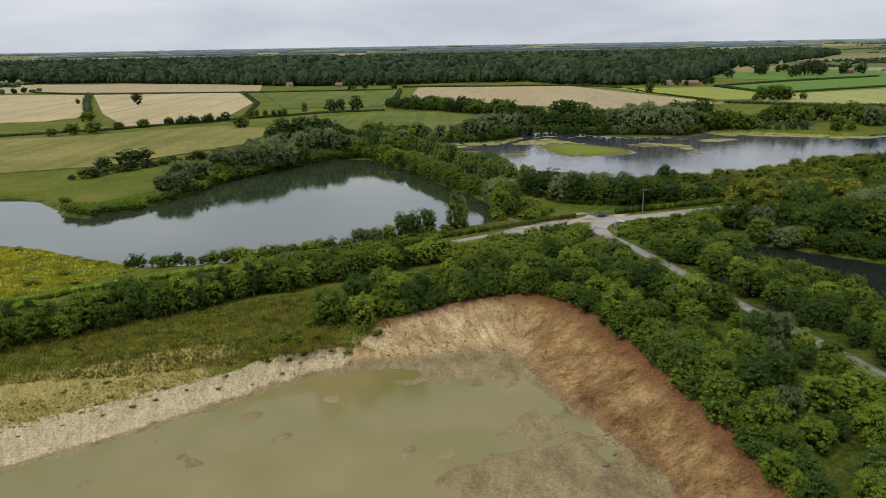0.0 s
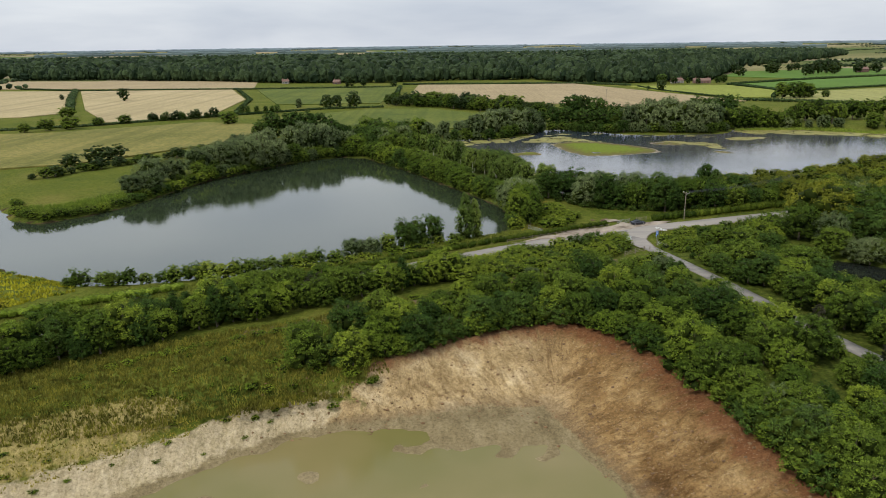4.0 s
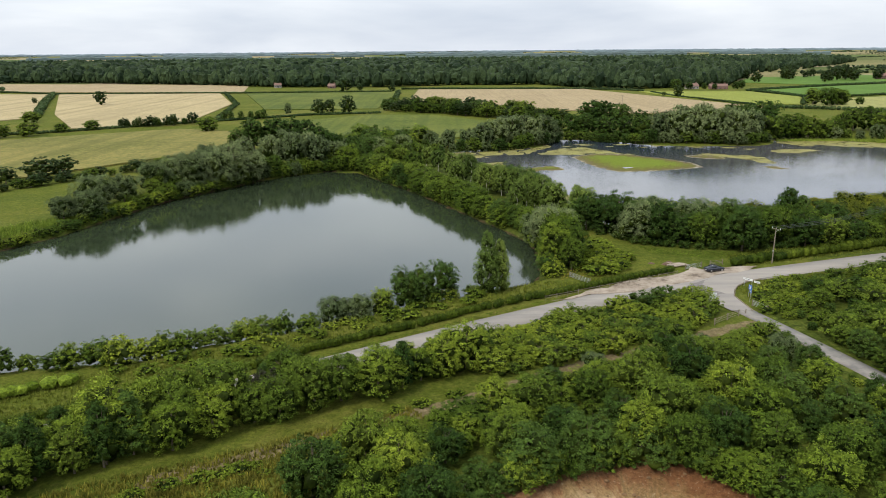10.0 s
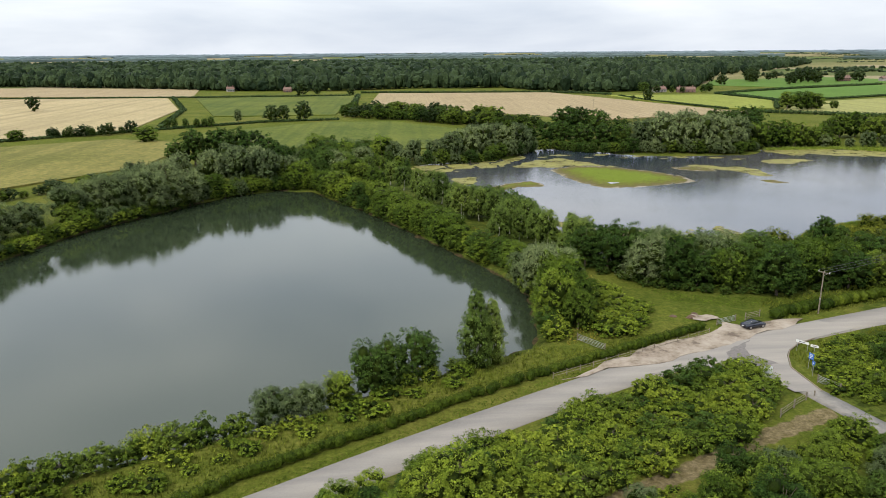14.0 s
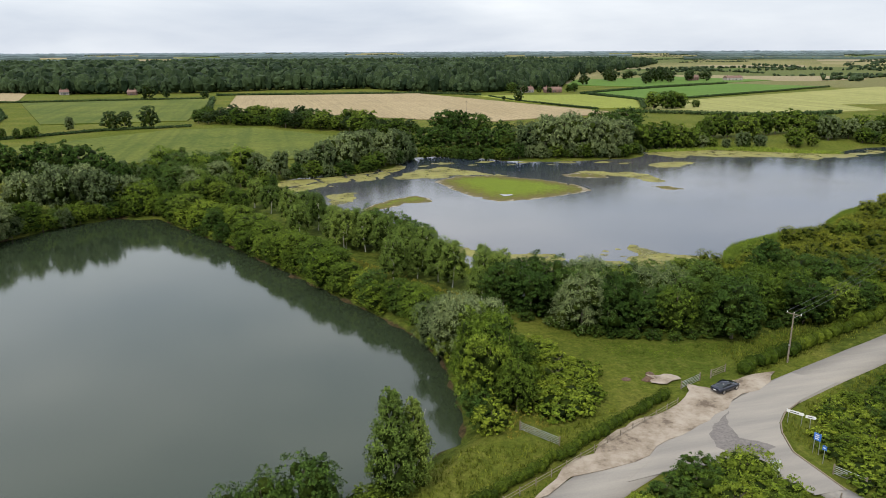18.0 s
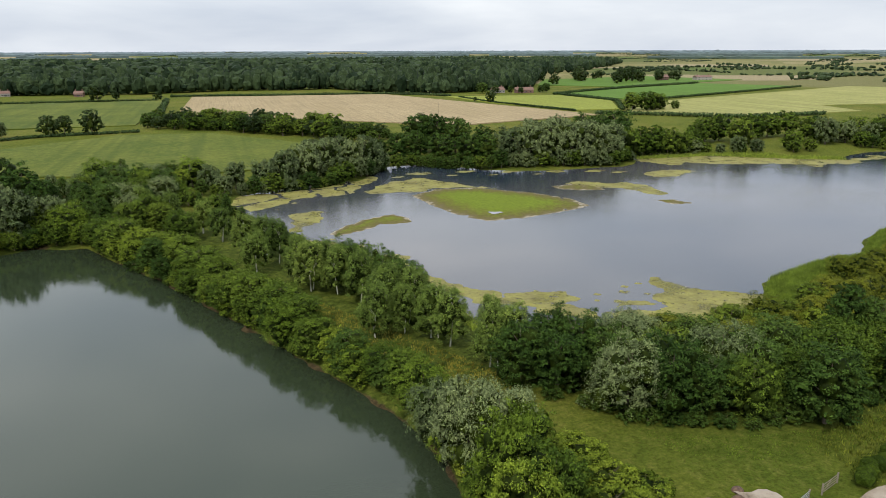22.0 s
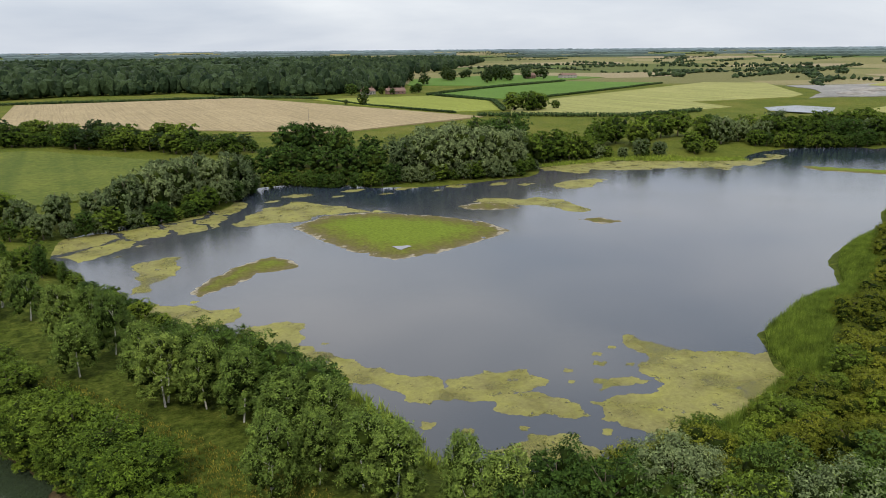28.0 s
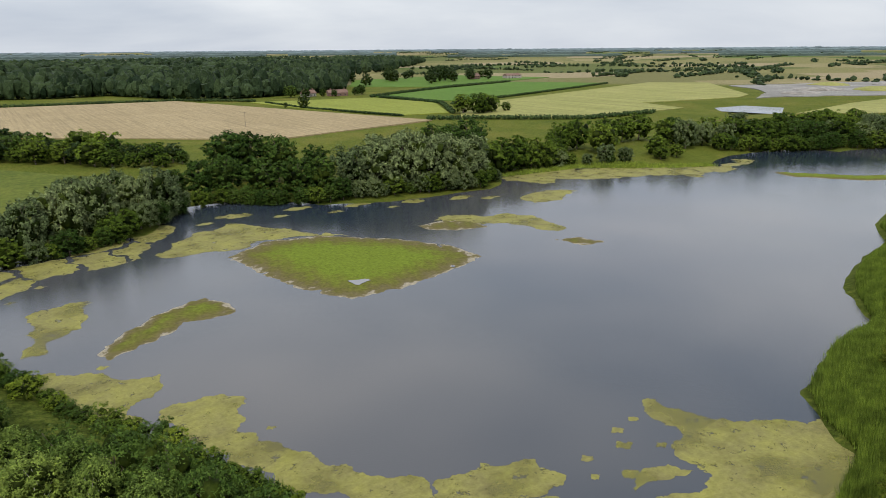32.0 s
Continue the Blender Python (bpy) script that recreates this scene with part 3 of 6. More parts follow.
def sheet(name, poly, z, mat, thick=0.05, label="", kind="structure", category=""):
    bm = bmesh.new()
    f = bm.faces.new([bm.verts.new((x, y, z)) for x, y in poly])
    if f.normal.z < 0:
        f.normal_flip()
    f.normal_update()
    if f.normal.z < 0:
        f.normal_flip()
    side = bmesh.ops.extrude_face_region(bm, geom=[f])
    for v in (g for g in side["geom"] if isinstance(g, bmesh.types.BMVert)):
        v.co.z += thick
    bmesh.ops.recalc_face_normals(bm, faces=bm.faces)
    bmesh.ops.triangulate(bm, faces=[f for f in bm.faces if len(f.verts) > 4])
    m = bpy.data.meshes.new(name)
    bm.to_mesh(m)
    bm.free()
    m.materials.append(mat)
    return tagged(new(name, m), label, category or name.split("_")[0], kind=kind)


def grown(poly, by):
    area = sum(a[0] * b[1] - b[0] * a[1] for a, b in zip(poly, poly[1:] + poly[:1]))
    out = []
    for a, b, c in zip(poly[-1:] + poly[:-1], poly, poly[1:] + poly[:1]):
        d = (Vector(c) - Vector(a)).normalized() * (1 if area > 0 else -1)
        out.append((b[0] + d.y * by, b[1] - d.x * by))
    return out


sheet("water_west", grown(LAKE_WEST, 3), -0.05, M_WATER1, 0.05, "still dark green lake water", category="water")
sheet("water_east", grown(LAKE_EAST, 3), -0.05, M_WATER2, 0.05, "rippled grey lake water with algae mats", category="water")
sheet("water_pool", grown(POOL, 3), -0.05, M_WATER3, 0.05, "dark shaded pool water between trees", category="water")
sheet("water_pond", grown(POND, 3), -0.05, M_WATER2, 0.05, "pale distant pond water", category="water")
sheet("water_pit", grown(PIT, 2), -4.85, M_WATER_PIT, 0.05, "murky olive water in the quarry pit", category="water")


def ribbon(name, line, width, z, mat, label):
    verts, faces = [], []
    fine = []
    for a, b in zip(line, line[1:]):
        k = max(1, int(math.dist(a, b) / 4))
        fine += [(a[0] + (b[0] - a[0]) * i / k, a[1] + (b[1] - a[1]) * i / k) for i in range(k)]
    fine.append(line[-1])
    for _ in range(3):
        fine = [fine[0]] + [((a[0] + 2 * b[0] + c[0]) / 4, (a[1] + 2 * b[1] + c[1]) / 4) for a, b, c in zip(fine, fine[1:], fine[2:])] + [fine[-1]]
    rnd = random.Random(7)
    for i, p in enumerate(fine):
        a, b = fine[max(0, i - 1)], fine[min(len(fine) - 1, i + 1)]
        d = (Vector(b) - Vector(a)).normalized()
        for s, drop in ((-0.5, -0.35), (-0.49, 0), (0, 0.06), (0.49, 0), (0.5, -0.35)):
            w = width + rnd.uniform(-0.12, 0.12)
            verts.append((p[0] - d.y * s * w, p[1] + d.x * s * w, z + drop))
        if i:
            o = 5 * i
            faces += [(o + k - 5, o + k - 4, o + k + 1, o + k) for k in range(4)]
    me = mesh_of(name, verts, faces, mat, True)
    bm = bmesh.new()
    bm.from_mesh(me)
    bmesh.ops.recalc_face_normals(bm, faces=bm.faces)
    if sum(f.normal.z for f in bm.faces) < 0:
        bmesh.ops.reverse_faces(bm, faces=bm.faces)
    bm.to_mesh(me)
    bm.free()
    return tagged(new(name, me), label, "road", kind="structure")


ribbon("road", ROAD, 6.2, ROAD_Z, M_ROAD, "pale worn asphalt country road")
ribbon("lane", LANE, 3.4, ROAD_Z + 0.012, M_LANE, "narrow grey asphalt side lane")
JUNCTION = [(30, 221.5), (38.5, 222.5), (44, 221.8), (47, 219.5), (48.9, 214), (52.8, 214), (52.6, 222.1), (54.4, 226.3), (56, 228.6), (58.6, 230.9), (62.7, 233), (72, 236.4),
            (68, 241), (59.4, 237.8), (49, 233.2), (41.9, 229.6)]
sheet("road_junction", JUNCTION, ROAD_Z + 0.03, M_ROAD, 0.06, "dusty asphalt road junction", category="road")
APRON = [(16, 220.4), (24, 226), (33, 231.5), (38.5, 234.2), (48.1, 238.2), (50.5, 241.6), (53.1, 239.5), (58.5, 241), (66, 242), (59.4, 237.2), (49, 232.6), (41.9, 229), (33, 225)]
sheet("lay_by", fractal(APRON, 2, 0.12, 4), ROAD_Z + 0.05, M_DIRT, 0.06, "muddy pale dirt lay-by beside the road", category="road")

# ---- fields ----
FZ = LAND + 0.55
for name, poly, mat, label in (
        ("field_wheat_west", [(-760, 985), (-457, 937), (-312, 636), (-330, 600), (-700, 560)], M_WHEAT, "ripe pale wheat field"),
        ("field_wheat_mid", [(-446, 935), (-257, 927), (-197, 760), (-180, 590), (-242, 552), (-310, 662)], M_WHEAT, "ripe pale wheat field with tramlines"),
        ("field_strip", [(-1100, 1260), (-693, 1228), (-273, 1123), (-235, 945), (-577, 1000), (-1100, 1050)], M_TAN, "tan stubble field before the wood"),
        ("field_green_mid", [(-225, 920), (-51, 930), (-57, 690), (-150, 690)], M_PASTURE, "grazed green pasture"),
        ("field_tan_east", [(-30, 975), (28, 966), (166, 953), (262, 662), (142, 625), (21, 720), (-35, 760)], M_TAN, "bare tan harvested field"),
        ("field_lime", [(216, 894), (332, 880), (345, 790), (300, 700), (262, 705), (230, 800)], M_LIME, "bright lime green crop field"),
        ("field_green_east", [(340, 895), (468, 968), (629, 1042), (700, 935), (372, 785)], M_GREENFIELD, "deep green crop field"),
        ("field_olive", [(345, 752), (748, 912), (800, 860), (640, 690), (600, 672), (480, 680), (466, 625), (418, 620), (352, 614), (285, 662)], M_OLIVE, "pale olive hay field"),
        ("field_hay_east", [(488, 548), (610, 575), (760, 590), (800, 500), (560, 500)], M_OLIVE, "pale olive hay field"),
        ("gravel_yard", [(760, 800), (990, 745), (1150, 620), (760, 590), (600, 655)], M_GRAVEL, "grey gravel works ground"),
        ("paddock", [(-136, 560), (-60, 632), (-10, 628), (40, 560), (30, 490), (-30, 480), (-90, 500)], M_PASTURE, "bright green grazed paddock"),
        ("meadow_west", [(-330, 480), (-254, 492), (-170, 545), (-118, 520), (-120, 440), (-172, 366), (-260, 330), (-400, 380)], M_MEADOW, "dry grassy meadow"),
        ("field_park", [(400, 1075), (480, 1230), (700, 1300), (760, 1120), (640, 1070), (480, 1000)], M_GREENFIELD, "green parkland pasture")):
    sheet(name, fractal(poly, 3, 0.10, 12) if mat is M_GRAVEL else poly, FZ - 1.2, mat, 1.3, label, category="field")
# ---- trees ----
import collections

RND = random.Random(11)
NPR = np.random.RandomState(5)
ICO_V, ICO_F = [], []
bm = bmesh.new()
bmesh.ops.create_icosphere(bm, subdivisions=1, radius=1)
ICO_V = np.array([v.co[:] for v in bm.verts])
ICO_F = np.array([[v.index for v in f.verts] for f in bm.faces])
bmesh.ops.subdivide_edges(bm, edges=bm.edges, cuts=1, use_grid_fill=True)
ICO2_V = np.array([v.co.normalized()[:] for v in bm.verts])
ICO2_F = np.array([[v.index for v in f.verts] for f in bm.faces])
bm.free()


def sprays(centres, normals, sizes, droop=0.0, r=NPR, slim=0.6):
    """Leaf sprays: small pointed blades that stand out from the crown."""
    n = len(centres)
    tilt = normals + r.normal(0, 0.6, (n, 3))
    tilt /= np.linalg.norm(tilt, axis=1, keepdims=True) + 1e-9
    way = np.cross(tilt, r.normal(0, 1, (n, 3)))
    way[:, 2] -= droop
    way -= tilt * (way * tilt).sum(1, keepdims=True)
    way /= np.linalg.norm(way, axis=1, keepdims=True) + 1e-9
    across = np.cross(tilt, way)
    s = sizes[:, None]
    a = centres - way * s * 0.7 + across * s * slim * r.uniform(0.5, 1.1, (n, 1))
    b = centres - way * s * 0.7 - across * s * slim * r.uniform(0.5, 1.1, (n, 1))
    c = centres + way * s * r.uniform(0.8, 1.3, (n, 1)) - tilt * s * 0.2
    verts = np.stack([a, b, c], 1).reshape(-1, 3)
    return verts, 3 * np.arange(n)[:, None] + np.array([[0, 1, 2]])


def crown_mesh(name, lobes, per, leaf, mat, droop=0.0, core=0.58, r=NPR):
    """A crown of leaf clumps over a heap of lobes (centre, radii), with near-black cores that paint shade into the gaps
    between them.
    """
    vs, fs, turned, o, inner = [], [], [], 0, 0
    every = np.array(lobes)
    per, leaf, each = per * 2.5, leaf * 0.66, 24
    for q, (cx, cy, cz, rx, ry, rz) in enumerate(lobes):
        k, size = max(5, int(per * 1.5 / each)), np.array([rx, ry, rz])
        d = r.normal(0, 1, (k, 3))
        d /= np.linalg.norm(d, axis=1, keepdims=True)
        d[:, 2] = np.where(d[:, 2] < -0.3, -d[:, 2], d[:, 2])
        c = np.array([cx, cy, cz]) + d * size * r.uniform(0.72, 1.22, (k, 1))
        others = np.delete(every, q, 0)
        depth = (((c[:, None] - others[None, :, :3]) / others[None, :, 3:]) ** 2).sum(-1).min(1)
        ok = np.flatnonzero(depth > 0.66)[:max(3, int(per / each))]
        if len(ok) == 0:
            continue
        n = len(ok) * each
        c, d = np.repeat(c[ok], each, 0), np.repeat(d[ok], each, 0)
        off = r.normal(0, 1, (n, 3))
        off /= np.linalg.norm(off, axis=1, keepdims=True)
        off[:, 2] = np.where(off[:, 2] < -0.4, -off[:, 2], off[:, 2])
        clump = (rx + ry + rz) / 3 * 0.31 * np.repeat(r.uniform(0.6, 1.35, (len(ok), 1)), each, 0)
        hang = np.array([1.0, 1.0, 0.8 + 0.9 * droop])
        place = c + off * clump * hang * r.uniform(0.45, 1.15, (n, 1)) - np.array([0, 0, 0.5]) * droop * clump
        nrm = off * 0.95 + d * 0.45 + [0, 0, 0.20]
        nrm /= np.linalg.norm(nrm, axis=1, keepdims=True)
        v, f = sprays(place, nrm, leaf * 1.12 * r.uniform(0.55, 1.4, n), droop, r)
        vs.append(v), fs.append(f + o)
        turned.append(np.repeat(nrm + r.normal(0, 0.30, nrm.shape), 3, 0))
        o += len(v)
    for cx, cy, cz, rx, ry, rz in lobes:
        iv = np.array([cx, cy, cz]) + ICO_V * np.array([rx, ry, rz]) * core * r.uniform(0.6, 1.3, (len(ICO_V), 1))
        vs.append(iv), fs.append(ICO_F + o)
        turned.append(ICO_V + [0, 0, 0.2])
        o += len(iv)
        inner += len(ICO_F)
    v, f, nv = np.concatenate(vs), np.concatenate(fs), np.concatenate(turned)
    # leaves on one side of a crown face roughly the same way
    mid = np.array([0, 0, v[:, 2].min() + 0.45 * (v[:, 2].max() - v[:, 2].min())])
    out = v - mid
    out /= np.linalg.norm(out, axis=1, keepdims=True) + 1e-6
    nv = nv * 0.9 + out * 0.25
    nv /= np.linalg.norm(nv, axis=1, keepdims=True) + 1e-6
    me = bpy.data.meshes.new(name)
    me.vertices.add(len(v))
    me.vertices.foreach_set("co", v.astype(np.float32).ravel())
    me.loops.add(f.size)
    me.loops.foreach_set("vertex_index", f.ravel().astype(np.int32))
    me.polygons.add(len(f))
    me.polygons.foreach_set("loop_start", np.arange(0, f.size, 3, dtype=np.int32))
    me.polygons.foreach_set("use_smooth", np.ones(len(f), bool))
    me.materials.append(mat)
    me.materials.append(M_CORE_SHADE)
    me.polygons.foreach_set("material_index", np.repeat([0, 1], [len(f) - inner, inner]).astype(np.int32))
    me.update()
    me.normals_split_custom_set_from_vertices(nv.tolist())
    return me


def limb(verts, faces, a, b, ra, rb, sides=6):
    d = (Vector(b) - Vector(a)).normalized()
    u = d.orthogonal().normalized()
    w = d.cross(u)
    o = len(verts)
    for p, rad in ((a, ra), (b, rb)):
        for k in range(sides):
            t = 2 * math.pi * k / sides
            verts.append(Vector(p) + u * math.cos(t) * rad + w * math.sin(t) * rad)
    faces += [(o + k, o + (k + 1) % sides, o + sides + (k + 1) % sides, o + sides + k) for k in range(sides)]


def trunk_mesh(name, h, rad, fork, reach, mat, r, lean=0.0, stems=1):
    verts, faces = [], []
    for s in range(stems):
        bx, by = (0, 0) if stems == 1 else (r.uniform(-0.6, 0.6), r.uniform(-0.6, 0.6))
        mid = Vector((bx + r.uniform(-1, 1) * lean * h, by + r.uniform(-1, 1) * lean * h, h * fork))
        limb(verts, faces, (bx, by, -0.7), mid, rad * 1.25, rad * 0.75, 7)
        top = mid + Vector((r.uniform(-1, 1) * lean * h, r.uniform(-1, 1) * lean * h, h * (0.9 - fork)))
        limb(verts, faces, mid, top, rad * 0.75, rad * 0.12)
        for k in range(5):
            t = r.uniform(0, 0.75)
            p = mid.lerp(top, t)
            a = r.uniform(0, 6.28)
            q = p + Vector((math.cos(a) * reach * (1 - t * 0.6), math.sin(a) * reach * (1 - t * 0.6), r.uniform(0.12, 0.3) * h))
            limb(verts, faces, p, q, rad * 0.4, rad * 0.08, 5)
    return mesh_of(name, verts, faces, mat, True)


def lobes_round(h, rad, base, n, r, lob=0.5):
    out = [(0, 0, h * 0.5 + base * 0.4, rad * 0.72, rad * 0.72, (h - base) * 0.40)]
    for k in range(n):
        t = (k + 0.5) / n
        a = k * 2.4 + r.uniform(-0.4, 0.4)
        up = base + (h - base) * (0.10 + 0.74 * t)
        out_r = rad * math.sqrt(max(0.06, 1 - (2 * (0.10 + 0.8 * t) - 0.95) ** 2)) * 0.66
        s = rad * lob * r.uniform(0.5, 1.3)
        out_r *= r.uniform(0.85, 1.2)
        out.append((math.cos(a) * out_r, math.sin(a) * out_r, up, s, s * r.uniform(0.8, 1.2), s * r.uniform(0.75, 1.35)))
    return out


def lobes_tall(h, rad, base, n, r):
    out = [(0, 0, (h + base) / 2, rad * 0.5, rad * 0.5, (h - base) * 0.46)]
    for k in range(n):
        t = (k + 0.5) / n
        a = k * 2.4 + r.uniform(-0.5, 0.5)
        wide = rad * (1 - t) ** 0.6 * (0.55 if t < 0.12 else 1)
        s = rad * 0.42 * r.uniform(0.7, 1.2) * (1.05 - 0.5 * t)
        out.append((math.cos(a) * wide * 0.62, math.sin(a) * wide * 0.62, base + (h - base) * (0.06 + 0.9 * t), s, s, s * 1.35))
    return out


STOCK = {}   # kind -> list of (trunk mesh, crown mesh, height, radius)


def stock(kind, count, make):
    STOCK[kind] = [make(random.Random(31 * k + len(kind)), k) for k in range(count)]


def make_broad(mat, h, rad, base, n, per, leaf, bark=None, droop=0.0):
    def make(r, k):
        hh, rr = h * r.uniform(0.92, 1.08), rad * r.uniform(0.88, 1.12)
        return (trunk_mesh("trunk", hh, 0.03 * h * 0.8, 0.3, rr * 0.6, bark or M_BARK, r, 0.03),
                crown_mesh("crown", lobes_round(hh, rr, base * hh, n, r, 0.40), per, leaf, mat, droop), hh, rr)
    return make


def make_tall(mat, h, rad, base, n, per, leaf, bark, droop=0.6):
    def make(r, k):
        hh, rr = h * r.uniform(0.92, 1.08), rad * r.uniform(0.9, 1.1)
        return (trunk_mesh("trunk", hh, 0.016 * h, 0.35, rr * 0.5, bark, r, 0.03, 1 + k % 2),
                crown_mesh("crown", lobes_tall(hh, rr, base * hh, n, r), per, leaf, mat, droop), hh, rr)
    return make


def make_weeping(mat, h, rad, base, n, per, leaf, bark):
    def make(r, k):
        hh, rr = h * r.uniform(0.92, 1.08), rad * r.uniform(0.9, 1.1)
        lobes = []
        for x, y, z, a, b, c in lobes_round(hh, rr, base * hh, n, r, 0.33):
            pull = 1 - 0.6 * max(0.0, (z / hh - 0.35) / 0.65)
            lobes.append((x * pull, y * pull, z * 1.04, a * 0.9, b * 0.9, c * 1.5 if len(lobes) else c))
        return (trunk_mesh("trunk", hh, 0.009 * h, 0.35, rr * 0.5, bark, r, 0.05, 1 + k % 2), crown_mesh("crown", lobes, per, leaf, mat, 1.2, 0.5), hh, rr)
    return make


stock("oak", 5, make_broad(M_LEAF, 8, 3.3, 0.05, 27, 212, 0.172))
stock("dark", 4, make_broad(M_LEAF_DARK, 8, 3.2, 0.05, 27, 212, 0.172))
stock("light", 4, make_broad(M_LEAF_LIGHT, 7, 3.0, 0.04, 26, 207, 0.159))
stock("willow", 4, make_broad(M_LEAF_GREY, 9, 4.0, 0.05, 26, 229, 0.176, None, 0.8))
stock("yellow", 3, make_broad(M_LEAF_YELLOW, 6, 3.2, 0.05, 22, 207, 0.155))
stock("birch", 5, make_weeping(M_LEAF_BIRCH, 11, 2.9, 0.09, 32, 184, 0.163, M_BARK_WHITE))
stock("birch_full", 2, make_tall(M_LEAF_BIRCH, 11, 2.9, 0.02, 34, 180, 0.165, M_BARK_WHITE, 0.8))
stock("alder", 4, make_tall(M_LEAF_DARK, 10, 2.9, 0.08, 26, 184, 0.168, M_BARK, 0.2))
stock("conifer", 2, make_tall(M_LEAF_PURPLE, 6, 2.2, 0.05, 24, 110, 0.18, M_BARK, 0.3))
stock("bush", 5, make_broad(M_LEAF, 3, 2.0, 0.0, 13, 140, 0.129))
stock("bush_light", 4, make_broad(M_BRAMBLE, 2.6, 2.0, 0.0, 13, 140, 0.125))
stock("bush_dark", 3, make_broad(M_LEAF_DARK, 3, 2.0, 0.0, 13, 140, 0.129))
stock("bramble", 4, make_broad(M_BRAMBLE, 1.4, 1.7, 0.0, 10, 80, 0.15))
stock("marsh", 2, make_broad(M_MARSH, 1.2, 1.8, 0.0, 10, 80, 0.14))
stock("purple", 1, make_broad(M_LEAF_PURPLE, 5.5, 2.8, 0.08, 20, 120, 0.2))
# the same kinds with broader, fewer sprays, for the far side of the lakes
stock("far_oak", 4, make_broad(M_LEAF_FAR, 10, 4.6, 0.06, 16, 60, 0.55))
stock("far_willow", 4, make_broad(M_LEAF_GREY, 14, 5.2, 0.04, 26, 110, 0.45, None, 1.0))
stock("far_dark", 4, make_broad(M_LEAF_DARK, 14, 5.0, 0.05, 24, 100, 0.45))
stock("far_mid", 4, make_broad(M_LEAF, 9, 4.2, 0.04, 18, 85, 0.40))
WORDS = {"birch_full": ("birch_tree", "tall dense pyramid-shaped birch on the lake bank", "tree"),
         "marsh": ("sedge_tussock", "low yellow-green sedge tussock on the marsh", "sedge"), "bramble": ("bramble", "low sprawling light green bramble clump", "bramble"), "oak": ("maple_tree", "round mid-green broadleaf tree in full leaf", "tree"), "dark": ("sycamore_tree", "dense dark green broadleaf tree", "tree"),
         "light": ("ash_tree", "fresh light green broadleaf tree", "tree"), "willow": ("willow_tree", "silvery grey-green willow tree", "tree"),
         "yellow": ("sallow_tree", "yellow-green sallow tree in scrub", "tree"), "birch": ("birch_tree", "slender birch tree with white trunk", "tree"),
         "alder": ("alder_tree", "tall narrow dark green alder tree", "tree"), "conifer": ("conifer_tree", "small dark conical tree beside the lane", "tree"),
         "bush": ("hawthorn_bush", "rounded leafy mid-green bush", "bush"), "bush_light": ("elder_bush", "sprawling light green bramble bush", "bush"),
         "bush_dark": ("blackthorn_bush", "dense dark green leafy bush", "bush"), "purple": ("plum_tree", "purple-brown leaved tree in the row", "tree"),
         "far_oak": ("oak_tree", "distant dark green broadleaf tree", "tree"), "far_willow": ("willow_tree", "large silvery willow tree on the far shore", "tree"),
         "far_dark": ("poplar_tree", "large dark green tree on the far shore", "tree"), "far_mid": ("hedgerow_tree", "green hedgerow tree between fields", "tree")}
FIRST = {}


def tree(kind, x, y, h, wide=None, group="", z=None, label=""):
    """One tree of height h; wide: crown radius over the kind's own at that height."""
    k = RND.randrange(len(STOCK[kind]))
    tm, cm, hh, rr = STOCK[kind][k]
    s = h / hh
    w = s * (wide or 1.0) * RND.uniform(0.92, 1.1)
    m = pose(x, y, ground_at(x, y) - 0.1 if z is None else z, 0, 0, RND.uniform(0, 360)) @ Matrix.Diagonal((w, w, s, 1))
    if (kind, k) not in FIRST:
        name, words, cat = WORDS[kind]
        ob = tagged(new(name), words, cat, group)
        part("trunk", tm, ob)
        part("crown", cm, ob)
        ob.matrix_basis = m
        FIRST[kind, k] = ob
    else:
        src = FIRST[kind, k]
        ob = src.copy()
        scene.collection.objects.link(ob)
        for c in src.children:
            q = c.copy()
            scene.collection.objects.link(q)
            q.parent = ob
        ob.matrix_basis = m
    if group:
        ob["group"] = group
    if label:
        ob["label"] = label
    return ob


TAKEN = []


def wood(poly, gap, kinds, lo, hi, group, wide=1.0, clear=(), low=()):
    """Trees at random, none nearer than gap to another of the stand."""
    xs, ys = [p[0] for p in poly], [p[1] for p in poly]
    n = int((max(xs) - min(xs)) * (max(ys) - min(ys)) / gap ** 2 * 5)
    cx, cy = NPR.uniform(min(xs), max(xs), n), NPR.uniform(min(ys), max(ys), n)
    ok = edge_distance(poly, cx, cy) < 0
    for line, room in clear:
        ok &= line_distance(line, cx, cy) > room
    mine, cells = [], collections.defaultdict(list)
    for x, y in TAKEN:
        cells[int(x // 10), int(y // 10)].append((x, y, gap * 0.6))
    for x, y in zip(cx[ok].tolist(), cy[ok].tolist()):
        i, j = int(x // 10), int(y // 10)
        near = [c for p in (i - 1, i, i + 1) for q in (j - 1, j, j + 1) for c in cells[p, q]]
        if all((x - a) ** 2 + (y - b) ** 2 > g * g for a, b, g in near):
            mine.append((x, y))
            cells[i, j].append((x, y, gap))
            h = RND.uniform(lo, hi)
            for line, room, least in low:
                h *= min(1.0, max(least, float(line_distance(line, np.array([x]), np.array([y]))[0]) / room))
            tree(RND.choice(kinds), x, y, h, wide * (1.0 if h > 0.7 * lo else 1.35), group)
    TAKEN.extend(mine)


